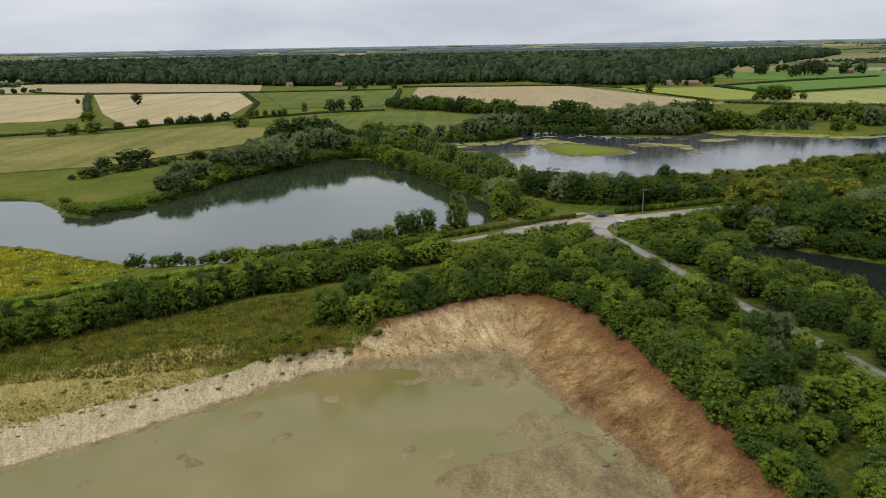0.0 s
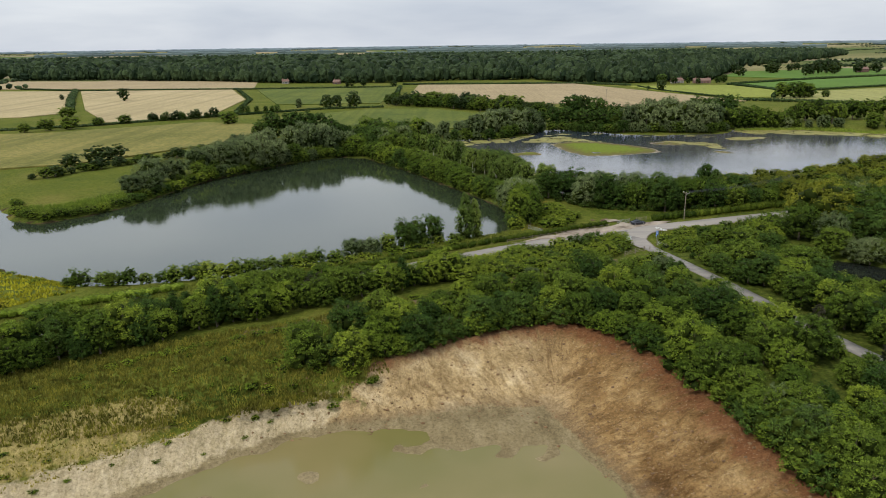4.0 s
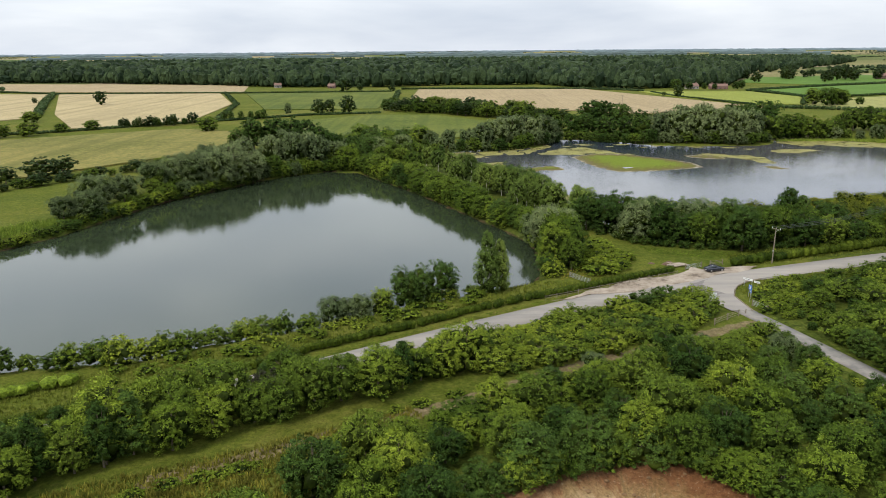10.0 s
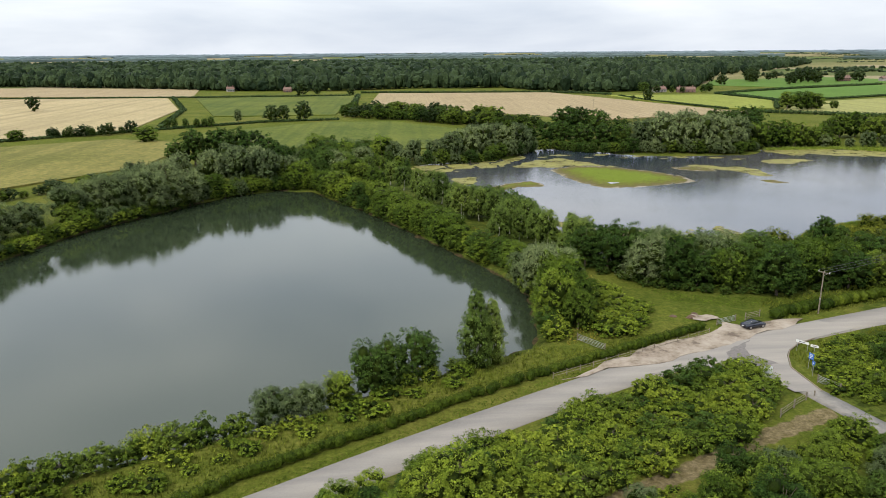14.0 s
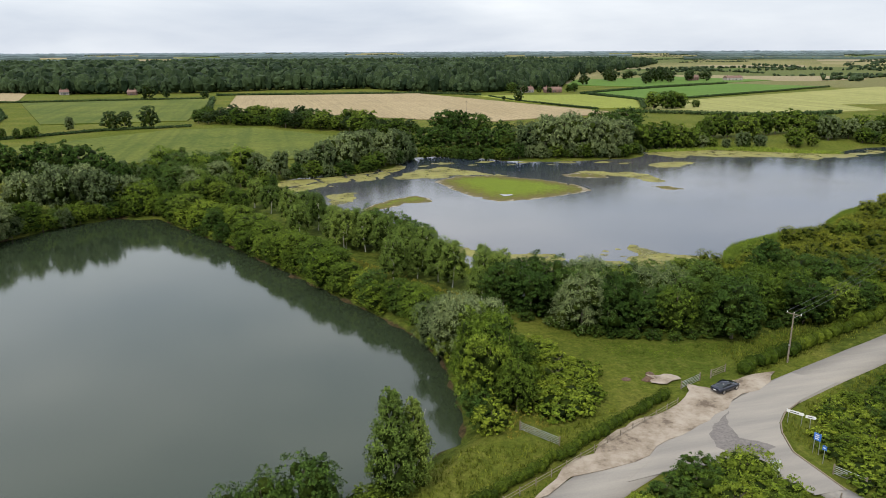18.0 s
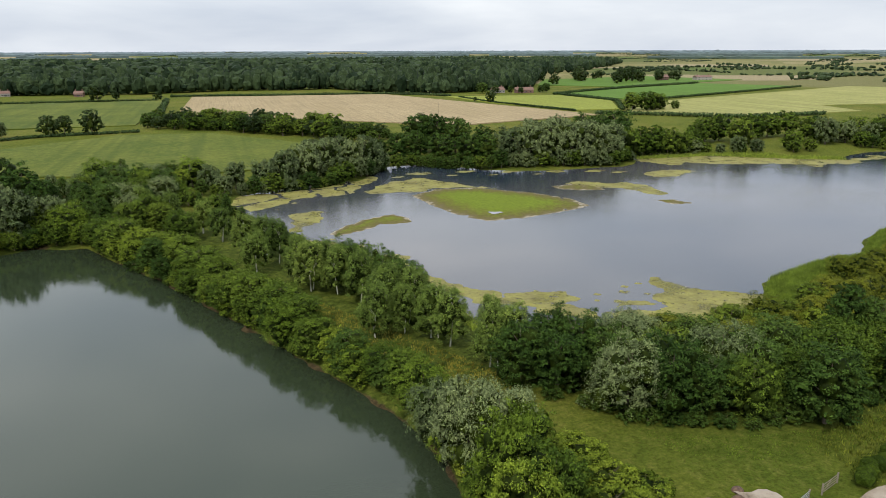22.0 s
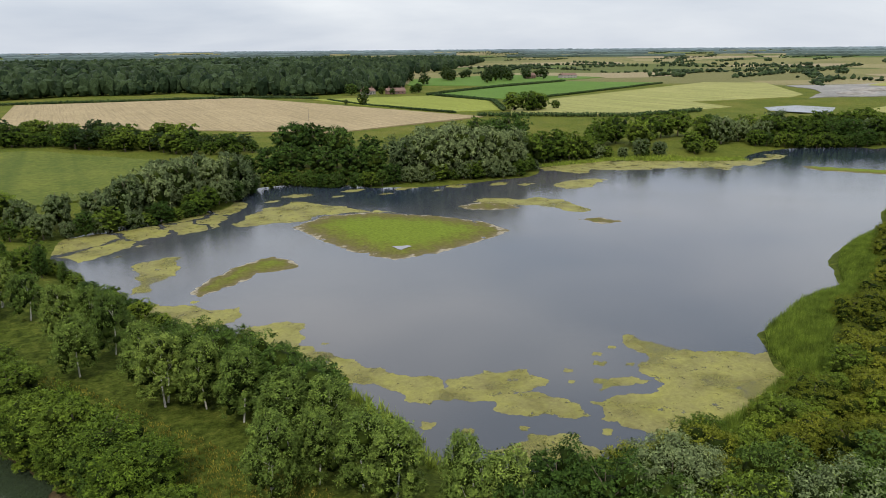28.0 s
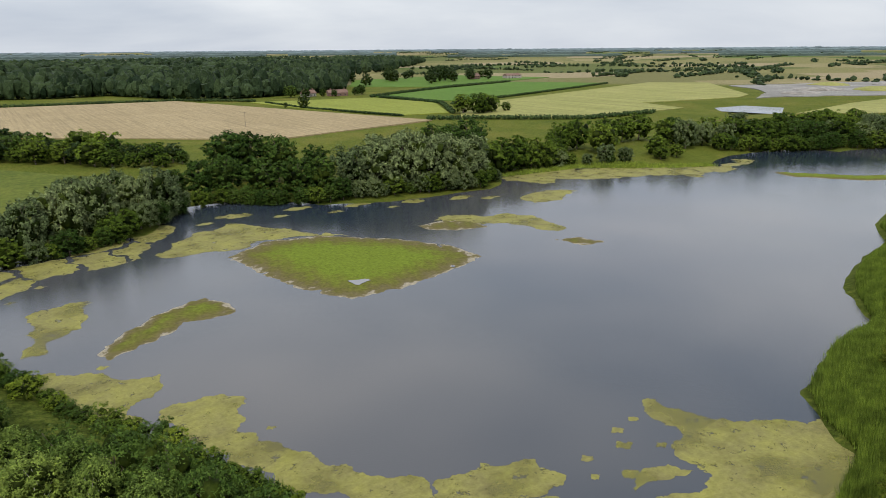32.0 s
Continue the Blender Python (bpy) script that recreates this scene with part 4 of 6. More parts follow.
def row(line, gap, kinds, lo, hi, group, jitter=1.0, wide=1.0):
    rest = 0.0
    for a, b in zip(line, line[1:]):
        d = math.dist(a, b)
        s = rest
        while s < d:
            x, y = a[0] + (b[0] - a[0]) * s / d + RND.uniform(-jitter, jitter), a[1] + (b[1] - a[1]) * s / d + RND.uniform(-jitter, jitter)
            tree(RND.choice(kinds), x, y, RND.uniform(lo, hi), wide, group)
            TAKEN.append((x, y))
            s += gap * RND.uniform(0.75, 1.25)
        rest = s - d


def some(kind, places, group="", wide=1.0):
    for x, y, h in places:
        tree(kind, x, y, h, wide, group)
        TAKEN.append((x, y))


# landmarks on the south bank of the west lake and at the junction
some("birch_full", [(3.8, 226.6, 12.6), (6.4, 227.4, 10.5)], "trees on the lake bank", 0.95)
some("dark", [(-12.5, 220.6, 8.3), (-10, 222.5, 8.0), (-5.5, 224, 8.8)], "trees on the lake bank", 0.95)
some("light", [(-17, 217, 5.6)], "trees on the lake bank", 0.9)
some("willow", [(-26, 212.5, 5.6), (-23.5, 213.8, 5.0), (-21, 215, 5.2)], "trees on the lake bank", 1.15)
some("willow", [(20.5, 262, 12.0), (23, 258, 11), (19, 268, 9.5)], "trees at the lake corner", 0.9)
some("light", [(21.5, 251, 11.0), (24.5, 254, 10.0), (21, 245, 10.0)], "trees at the lake corner", 0.78)
some("oak", [(24.0, 246, 9.5), (23.5, 240.5, 8.0)], "trees at the lake corner", 0.8)
some("bush_light", [(32, 247, 2.6), (34, 251, 2.8), (30, 254, 3.0), (36, 246, 2.2), (30, 242, 2.0), (33, 257, 3.0)], "brambles by the lawn", 1.5)
wood([(26, 239), (31, 236.5), (36.5, 243), (38, 251), (34, 260), (28, 262), (27, 250)], 2.3, ["bush_light", "bramble"], 1.2, 2.2, "brambles by the lawn", 1.5)
# causeway between the lakes: bushes on the west water, birches on the east
some("birch", [(-1.1, 361, 10), (3, 358, 10), (5.8, 351.7, 10.5), (0.5, 345, 9.5), (10.4, 330, 10), (9, 338, 9.5), (15.3, 326, 10), (18.8, 320, 10.5), (21.9, 310.4, 10.5), (18.1, 302, 9.5), (25.9, 306.5, 10),
               (27.3, 298.2, 9.5), (28.7, 294, 10), (33, 284.4, 10), (35.2, 283, 10.5), (-6.5, 374.5, 9), (-10.7, 384.4, 9), (-19.8, 400, 9), (-28.4, 412, 9), (14, 333, 9.5), (23, 302, 9)], "birches along the causeway", 1.3)
some("dark", [(17.7, 331, 9.6), (21.5, 326, 10), (24, 320, 10), (26.5, 314, 9.6), (13, 338, 8.5)], "trees along the causeway", 0.95)
some("oak", [(-14.6, 356, 7.5), (-11, 345, 7.6), (-8, 338, 7), (-4.7, 327, 7.5), (-0.7, 322, 7.6), (3, 315, 7.5), (6, 309, 6.8), (-20, 366, 6.5), (16, 286, 6), (18.4, 282, 6.2), (-30, 376, 8), (-35, 384, 8)], "bushes along the causeway", 1.3)
some("light", [(7.6, 303, 4.6), (10, 297, 5), (12.5, 290, 5.6), (19.5, 277, 6), (-2, 328, 6), (-17, 361, 6), (-25, 370, 6.5)], "bushes along the causeway", 1.25)
some("oak", [(-29, 392, 9), (-25.3, 399, 9), (-22, 392, 8), (-16, 378, 8)], "trees along the causeway", 1.1)
row([(-2, 398), (-8, 408), (-16, 424), (-24, 440)], 5.0, ["bush", "oak", "alder"], 4.5, 7, "trees along the causeway", 1.5)
# north shore of the west lake
row([(-152, 280), (-143, 266), (-132, 261.5), (-122, 271), (-115, 286)], 3.4, ["bush", "bush_light"], 1.8, 3.0, "bushes on the spit", 0.7, 1.4)
row([(-114, 289), (-109, 305), (-102, 330), (-90, 351), (-78, 372)], 3.6, ["bush", "bush_light", "bush_dark"], 2.4, 4.0, "bushes on the north shore", 0.8, 1.3)
some("willow", [(-116, 313, 10.6), (-112, 300, 8.8), (-110, 320, 10.0), (-106, 338, 11.2), (-97, 349, 13.1), (-90, 353, 13.8), (-84, 361, 13.8), (-80, 368, 13.1), (-95, 358, 12.5), (-101, 346, 11.2), (-88, 366, 13.8), (-118, 296, 7.5)], "willows on the north shore", 1.15)
some("oak", [(-105, 334, 6.2), (-101, 340, 5.8), (-74, 378, 8.0), (-110, 325, 4)], "trees on the north shore", 1.2)
some("far_willow", [(-99, 372, 12.6), (-93, 365, 12.6), (-86, 380, 13.8), (-77, 388, 14.9), (-68, 392, 15.5), (-58, 394, 14.9), (-72, 400, 14.9), (-63, 401, 14.9), (-50, 399, 11.5)], "willows on the north shore", 0.95)
some("far_dark", [(-98, 444, 16), (-88, 448, 17), (-79, 442, 16.5), (-71, 436, 16), (-62, 428, 14), (-55, 418, 12.5), (-104, 436, 12)], "trees on the north shore", 1.15)
wood([(-56, 396), (-40, 391), (-30, 402), (-22, 420), (-28, 446), (-12, 452), (-14, 462), (-45, 462), (-62, 430)], 5.5, ["oak", "dark", "alder", "willow", "light"], 7, 10.5, "trees between the lakes", 1.15)
# low growth along the waterlines
row([(19.3, 279.5), (9.2, 296.6), (-1.3, 319), (-16.3, 349.6), (-25.8, 365.2), (-39.8, 388.6), (-54, 392.5)], 7.0, ["oak", "light", "oak", "dark"], 5.0, 7.5, "trees leaning over the water", 1.0, 1.15)
row([(-54, 391.5), (-64, 385), (-78, 371), (-90, 351), (-102, 329)], 5.0, ["oak", "light", "willow", "willow"], 4.0, 6.5, "trees leaning over the water", 0.7, 1.15)
row([(17.6, 279.6), (8.6, 296.6), (-2, 318), (-17.4, 349), (-26.8, 364.6), (-39.5, 389), (-54, 394)], 3.8, ["bush", "bush", "bush_dark", "bush_light"], 1.6, 3.2, "bushes along the waterline", 0.5, 1.2)
row([(18.5, 237), (20.5, 251), (21.5, 266), (18.5, 279)], 2.8, ["bush", "bush_light", "bush_dark"], 2.5, 4.5, "bushes along the waterline", 0.5, 1.15)
row([(-3, 408), (0.5, 400), (9.5, 374), (20, 353.5), (29.5, 336), (33, 322)], 3.4, ["bush", "bush_light", "bush_dark"], 1.8, 3.2, "bushes along the waterline", 0.6, 1.2)
row([(-54, 394), (-64, 388), (-78, 374)], 3.0, ["bush", "bush_dark"], 3.0, 5, "bushes along the waterline", 0.5, 1.2)
row([(-12, 444), (8, 447), (33, 455.5), (50, 471), (62, 490), (75, 492), (81, 485), (98, 474), (126, 467.5), (158, 464), (172, 472)], 3.8, ["far_mid", "far_willow", "far_dark"], 4.5, 8, "bushes along the far waterline", 0.8, 1.2)
row([(302, 471), (340, 453), (379, 434), (430, 420)], 5, ["far_mid", "far_dark"], 5, 9, "bushes along the far waterline", 0.8, 1.2)
row([(98, 210), (122, 191), (150, 175), (190, 153)], 4, ["oak", "dark", "willow"], 5, 8, "trees along the pool", 0.8, 1.2)
# south wood between the pit and the road
SOUTH_WOOD = [(-27, 146), (-18, 145.5), (-11, 150), (1, 158.3), (14, 164.3), (24.5, 163.3), (31.7, 155), (36.8, 142), (39.8, 126), (44.2, 105), (45.8, 86), (47, 45), (86, 45), (80, 85), (72.5, 118), (66, 140),
              (58.5, 172), (53, 196), (47, 203), (36, 197.5), (20, 189.5), (5, 180.5), (-8, 173.5), (-20, 166.5)]
wood(SOUTH_WOOD, 4.9, ["oak", "oak", "dark", "dark", "light", "oak", "light", "oak", "light", "dark", "oak", "willow"], 4.6, 8.4, "trees of the south wood", 1.05, ((LANE, 4.8), (TRACK, 2.8)), ((LANE[:4], 17, 0.5), (LANE[3:], 10, 0.5), (TRACK[4:], 10, 0.6)))
row([(-22, 147), (-11, 150.5), (1, 158.5), (14, 164.5), (25, 163), (32, 155), (37, 142), (40, 126), (44.5, 105), (46.5, 80)], 3.0, ["bush", "bush_dark", "light"], 2.5, 4.5, "bushes on the rim of the pit", 0.6, 1.2)
some("willow", [(45.5, 118, 6.5), (44.5, 126, 6.0), (64, 128, 8.0)], "trees of the south wood")
some("conifer", [(64.2, 154, 6.5), (69.5, 140.5, 6.0)], "conifers beside the lane", 0.9)
row([(48.5, 205), (53, 192), (58, 176), (62.5, 157), (66, 145), (70.5, 131), (76, 112), (82, 88)], 3.0, ["bush", "bush_light", "bush_dark"], 0.5, 1.0, "bushes beside the lane", 0.6, 1.2)
# belt along the road
wood([(-130, 104), (-69, 148), (-41, 166), (-10, 184), (2, 190.5), (-3, 198.3), (-20, 188.8), (-32, 181.6), (-70, 158.6), (-130, 122)], 3.1, ["oak", "light", "oak", "alder", "light", "dark"], 5.2, 8.2, "trees along the road", 1.05, (), ((ROAD[4:], 13, 0.45),))
some("purple", [(-47, 171, 6.0), (-30, 178, 5.6)], "trees along the road")
wood([(2, 186.8), (20, 195.4), (38, 203.6), (44, 211), (44, 219), (40, 220), (35.5, 219.8), (18, 209.6), (-2, 198.6)], 2.2, ["bush", "bush_light", "bush_light", "bush_light", "bush_dark"], 1.6, 3.2, "bushes beside the junction", 1.3)
wood([(52, 205), (56, 222), (60, 228.5), (66, 232), (80, 236), (95, 240), (86, 216), (84, 190), (64, 182)], 3.2, ["bush", "bush", "bush_light", "oak", "dark"], 2.2, 5.4, "scrub beside the lane", 1.2, ((LANE, 4.0), (ROAD, 7.5), ([(52, 212), (54, 222), (58, 229)], 4.5)), (([(52, 205), (54, 222), (58, 229), (70, 233)], 14, 0.4),))
# bank bushes of the west lake
row([(-88, 189), (-70, 192), (-55, 196), (-40, 205), (-28, 210.5)], 3.4, ["bush", "bush", "bush_light"], 2.4, 4.0, "bushes on the lake bank", 0.9, 1.15)
wood([(-20, 164), (2, 178), (20, 187), (38, 195.5), (50, 203), (53, 195), (40, 187), (22, 179), (4, 169), (-16, 159)], 2.7, ["bush", "bush_light", "bush", "light"], 1.8, 3.6, "bushes beside the track", 1.2, ((TRACK, 2.2), (LANE, 3.5)))
row([(-20, 215), (-8, 221.5), (2, 226), (10, 231)], 4, ["bush_light", "bush"], 1.5, 2.6, "bushes on the lake bank", 1.0, 1.2)
# east: round the pool and down the lane
wood([(62, 190), (72, 189), (81, 172), (86, 152), (90, 132), (96, 100), (96, 50), (91, 50), (86, 85), (79, 120), (74, 137), (69, 158)], 4.4, ["oak", "dark", "dark", "light", "oak"], 5.6, 8.0, "trees beside the lane", 1.05, ((LANE, 4.2),))
wood([(88, 218), (100, 211), (122, 192), (150, 176), (190, 156), (240, 170), (240, 240), (180, 250), (130, 250), (96, 242)], 7.0, ["oak", "willow", "dark", "dark", "yellow"], 9, 14, "trees behind the pool", 1.2, ((ROAD, 6),))
row([(86, 190), (97, 179), (103, 168), (98.5, 152), (103, 138), (112, 131)], 3.6, ["bush", "bush_dark"], 1.6, 3.0, "bushes along the pool", 0.8, 1.2)
wood([(72, 196), (84, 190), (96, 176), (99, 160), (97, 146), (102, 134), (96, 128), (90, 150), (84, 172)], 3.2, ["bush", "bush_light", "bush_dark"], 1.5, 3.0, "scrub between the lane and the pool", 1.2)
# south-east shore of the east lake
some("birch", [(33.5, 288, 10.5)], "trees on the south shore")
# dark bushes only: their colour stands in for shade under the trees
row([(37, 273), (46, 263), (57, 257.5), (75, 257.5), (94, 264)], 3.4, ["bush_dark"], 1.4, 2.6, "bushes under the south shore trees", 0.8, 1.2)
some("alder", [(85.3, 270, 12), (88, 268, 10.5)], "trees on the south shore", 1.2)
some("willow", [(50, 277, 9.3), (53.5, 279, 8.5)], "trees on the south shore", 1.15)
wood([(33, 276), (38, 270), (45, 262.5), (55, 257), (60, 256), (62, 275), (54, 275), (46, 282), (36, 284)], 4.4, ["oak", "dark", "dark", "oak", "birch", "willow"], 8.0, 10.6, "trees on the south shore", 1.1)
wood([(60, 256), (68, 255.2), (86, 258), (94, 262), (96, 269), (80, 268), (62, 266)], 4.2, ["dark", "oak", "dark"], 8.0, 10.4, "trees on the south shore", 1.1)
wood([(38, 287), (46, 283), (54, 277), (63, 268), (80, 270), (98, 272), (103, 286), (100, 293), (92, 289), (74, 287), (58, 287), (46, 288)], 3.7, ["yellow", "yellow", "light", "oak", "yellow"], 3.8, 5.8, "scrub on the south shore", 1.2)
wood([(98, 276), (130, 282), (170, 302), (222, 335), (216, 348), (166, 327), (146, 312), (126, 308), (110, 302), (102, 292)], 4.4, ["yellow", "yellow", "oak", "yellow"], 3.0, 5.5, "scrub on the south shore", 1.2)
wood([(84, 252), (100, 256), (150, 270), (240, 292), (270, 350), (222, 340), (170, 300), (130, 280), (98, 270)], 6.0, ["oak", "dark", "yellow", "light"], 5, 9, "trees on the south shore", 1.15, ((ROAD, 11),))
wood([(215, 345), (262, 352), (340, 372), (420, 360), (420, 300), (300, 280), (250, 290)], 12, ["far_oak", "far_mid"], 8, 12, "trees on the south shore", 1.1)
# far shore of the east lake
some("far_willow", [(-1, 456, 10), (9, 455, 10.5), (17, 459, 13.5), (25, 463, 15), (34, 468, 15), (45, 474, 13), (53, 482, 14.5), (30, 476, 14), (41, 484, 13), (-10, 454, 9)], "willows on the far shore", 1.1)
some("far_willow", [(115, 477, 16), (123, 474, 17), (132, 472, 18), (140, 470, 18.2), (149, 470, 17.3), (158, 471, 16), (165, 478, 14), (128, 482, 17), (138, 482, 18), (154, 482, 16)], "willows on the far shore", 1.15)
some("far_dark", [(86, 520, 18), (92, 514, 18), (100, 508, 17), (108, 492, 15), (70, 500, 13), (78, 498, 14), (88, 490, 14), (98, 484, 14), (106, 482, 14), (62, 502, 10)], "trees on the far shore", 1.15)
some("far_dark", [(165, 505, 17), (175, 508, 17), (185, 511, 18), (180, 498, 16)], "trees on the far shore", 1.1)
some("far_mid", [(176, 484, 13), (184, 484, 13.5), (191, 486, 14), (199, 484, 13), (208, 486, 11), (216, 490, 11), (226, 500, 12), (236, 506, 13), (246, 508, 14), (245, 490, 13), (254, 500, 12), (270, 512, 13), (282, 514, 13), (294, 514, 14)], "trees on the far shore", 1.1)
row([(178, 485), (205, 487), (224, 482), (240, 468)], 6.0, ["far_mid", "far_dark", "far_willow"], 5, 8.5, "trees on the far shore", 1.5, 1.15)
some("far_mid", [(262, 474, 8.5), (258, 468, 6), (268, 468, 6)], "bushes on the far shore", 1.2)
wood([(284, 478), (302, 478), (340, 460), (382, 440), (432, 426), (450, 450), (390, 480), (320, 500), (290, 495)], 8.0, ["far_dark", "far_mid", "far_mid", "far_willow"], 10, 14, "trees on the far shore", 1.15)
# hedgerow trees of the west meadows
row([(-172, 328), (-152, 356), (-138, 377), (-119, 401)], 4.2, ["far_mid", "far_oak"], 2.5, 5.0, "bushes across the meadow", 1.5, 1.7)
some("far_oak", [(-163, 366, 8.5), (-158, 374, 8.0), (-170, 356, 6)], "bushes across the meadow", 1.6)
some("far_mid", [(-294, 600, 8), (-262, 508, 8), (-250, 516, 8.5), (-241, 536, 6), (-272, 500, 6), (-227, 548, 6.5), (-148, 532, 9), (-310, 485, 5), (-330, 478, 5)], "bushes along the wheat", 1.5)
row([(-215, 560), (-192, 566), (-172, 580)], 3.2, ["far_dark", "far_oak"], 4.5, 8.0, "bushes along the wheat", 1.2, 1.1)
row([(-160, 606), (-130, 610)], 6.0, ["far_dark"], 6.0, 7.5, "bushes along the pasture", 1.0)
some("far_willow", [(-122, 646, 9.5)], "trees along the pasture", 0.8)
some("far_oak", [(-98, 644, 11), (-90, 646, 12), (-76, 648, 13)], "trees along the pasture")
wood([(-50, 668), (-10, 645), (20, 615), (45, 590), (72, 560), (85, 575), (60, 610), (30, 655), (0, 685), (-45, 700)], 6.5, ["far_mid", "far_oak", "far_mid", "far_dark"], 5, 12, "trees across the pasture", 1.25)
some("far_willow", [(-22, 462, 7), (-34, 466, 6), (-48, 470, 6), (-70, 440, 9), (-60, 452, 8), (-50, 445, 9)], "trees beside the paddock", 0.8)
some("far_oak", [(-318, 760, 14), (-395, 790, 6), (231, 806, 11.5), (222, 822, 5), (-113, 935, 17), (-100, 960, 9), (-60, 940, 8)], "lone oaks between fields")
some("far_mid", [(306, 690, 14), (314, 682, 15), (324, 686, 14), (332, 698, 12), (345, 690, 7)], "trees between fields", 1.25)
some("far_dark", [(284, 930, 9), (302, 932, 8), (312, 926, 7), (338, 930, 9), (348, 938, 11), (272, 940, 12)], "trees round the farm", 1.2)
for _ in range(26):
    x = RND.uniform(390, 720)
    tree("far_oak", x, 1050 + (x - 390) * 0.45 + RND.uniform(-50, 110), RND.uniform(12, 20), 1.1, "parkland oaks")

# ---- hedges ----
def hedge(line, wide, high, mat, label, leaf=0.30, per=9, name="hedge"):
    """A hedge in sections, each of leaf sprays over a lumpy core."""
    ob = tagged(new(name), label, "hedge")
    for a, b in zip(line, line[1:]):
        vs, fs, o = [], [], 0
        n = max(2, int(math.dist(a, b) / (wide * 0.45)))
        for k in range(n):
            t = k / n
            x, y = a[0] + (b[0] - a[0]) * t + NPR.normal(0, 0.12) * wide, a[1] + (b[1] - a[1]) * t + NPR.normal(0, 0.12) * wide
            z = ground_at(x, y)
            rx, rz = wide * 0.5 * NPR.uniform(0.85, 1.2), high * 0.55 * NPR.uniform(0.85, 1.2)
            iv = np.array([x, y, z + high * 0.45]) + ICO_V * [rx * 0.8, rx * 0.8, rz * 0.85]
            vs.append(iv), fs.append(ICO_F + o)
            o += len(iv)
            d = NPR.normal(0, 1, (per, 3))
            d /= np.linalg.norm(d, axis=1, keepdims=True)
            d[:, 2] = np.where(d[:, 2] < -0.3, -d[:, 2], d[:, 2])
            v, f = sprays(np.array([x, y, z + high * 0.45]) + d * [rx, rx, rz], d, leaf * NPR.uniform(0.6, 1.3, per))
            vs.append(v), fs.append(f + o)
            o += len(v)
        part("section", mesh_of("section", np.concatenate(vs), np.concatenate(fs), mat), ob)
    return ob


HEDGE_N = [(-130, 134), (-90, 158), (-43, 186), (-26.6, 198), (0.4, 215), (15, 223.5), (30, 230.8), (38, 235), (46.5, 239.8)]
hedge(HEDGE_N, 1.7, 1.6, M_HEDGE, "long clipped green hedge along the road", 0.085, 190)
hedge([(-140, 142), (-95, 168), (-60, 188)], 3.0, 1.8, M_BRAMBLE, "low light green bank hedge", 0.11, 150)
hedge([(60.5, 243), (75, 248), (92, 254), (110, 260)], 2.6, 2.4, M_HEDGE, "dark thick roadside hedge below the pole", 0.10, 230)
for line, w, h, mat in (([(-313, 640), (-385, 790), (-452, 935)], 7, 4, M_LEAF_FAR), ([(-560, 1000), (-450, 940), (-250, 928), (-60, 935)], 3, 2, M_LEAF_FAR),
                        ([(-250, 925), (-190, 750), (-165, 610)], 4, 2.5, M_LEAF_FAR), ([(-45, 690), (-52, 930)], 5, 3, M_LEAF_FAR),
                        ([(-50, 985), (30, 975), (170, 960), (225, 905)], 3.5, 2.5, M_LEAF_FAR), ([(335, 890), (470, 975), (630, 1050)], 4, 3, M_LEAF_FAR),
                        ([(350, 770), (690, 928)], 3, 2, M_LEAF_FAR), ([(262, 668), (285, 655), (350, 608), (420, 612)], 4, 3, M_LEAF_FAR),
                        ([(226, 880), (232, 800), (262, 700)], 2.5, 1.6, M_LEAF_FAR), ([(300, 695), (345, 780), (340, 885)], 4, 3, M_LEAF_FAR),
                        ([(-330, 492), (-250, 530), (-170, 590), (-100, 640), (-50, 650)], 3, 1.6, M_LEAF_FAR)):
    hedge(line, w, h, mat, "distant dark field hedge", 0.8, 14)

# ---- far woods, joined ----
def canopy(name, places, mat, label, ball=(ICO2_V, ICO2_F)):
    vs, fs, o = [], [], 0
    for x, y, z, r, h in places:
        iv = ball[0] * [r, r, h * 0.46] * NPR.uniform(0.66, 1.25, (len(ball[0]), 1)) + [x, y, z + h * 0.54]
        vs.append(iv), fs.append(ball[1] + o)
        o += len(iv)
    me = mesh_of(name, np.concatenate(vs), np.concatenate(fs), mat)
    return tagged(new(name, me), label, "woodland", kind="stuff")


WOODS = [(-1500, 1330), (-712, 1265), (-559, 1240), (-394, 1165), (-216, 1062), (-86, 1042), (0, 1078), (131, 1075), (172, 990), (224, 950), (262, 962), (354, 1002), (411, 1114), (520, 1330),
         (800, 1650), (1200, 2200), (1300, 2700), (-1500, 2700)]
spots = []
wx, wy = NPR.uniform(-1500, 1300, 9000), NPR.uniform(940, 2700, 9000)
wd = -edge_distance(WOODS, wx, wy)
for x, y, d in zip(wx, wy, wd):
    if d > 0 and (d < 260 or NPR.rand() < 0.35):
        big = 1.0 if d < 260 else 1.7
        spots.append((x, y, LAND, NPR.uniform(4.5, 8.5) * big, NPR.uniform(14, 23)))
front = WOODS[1:14]
for a, b in zip(front, front[1:]):
    n = int(math.dist(a, b) / 6)
    for k in range(n):
        for off in (3, 9, 16, 24):
            spots.append((a[0] + (b[0] - a[0]) * k / n + NPR.uniform(-3, 3), a[1] + (b[1] - a[1]) * k / n + off + NPR.uniform(-3, 3), LAND, NPR.uniform(3.2, 6.5), NPR.uniform(9, 20)))
canopy("far_woods", spots, M_WOODS, "broad dark green woodland across the distance")
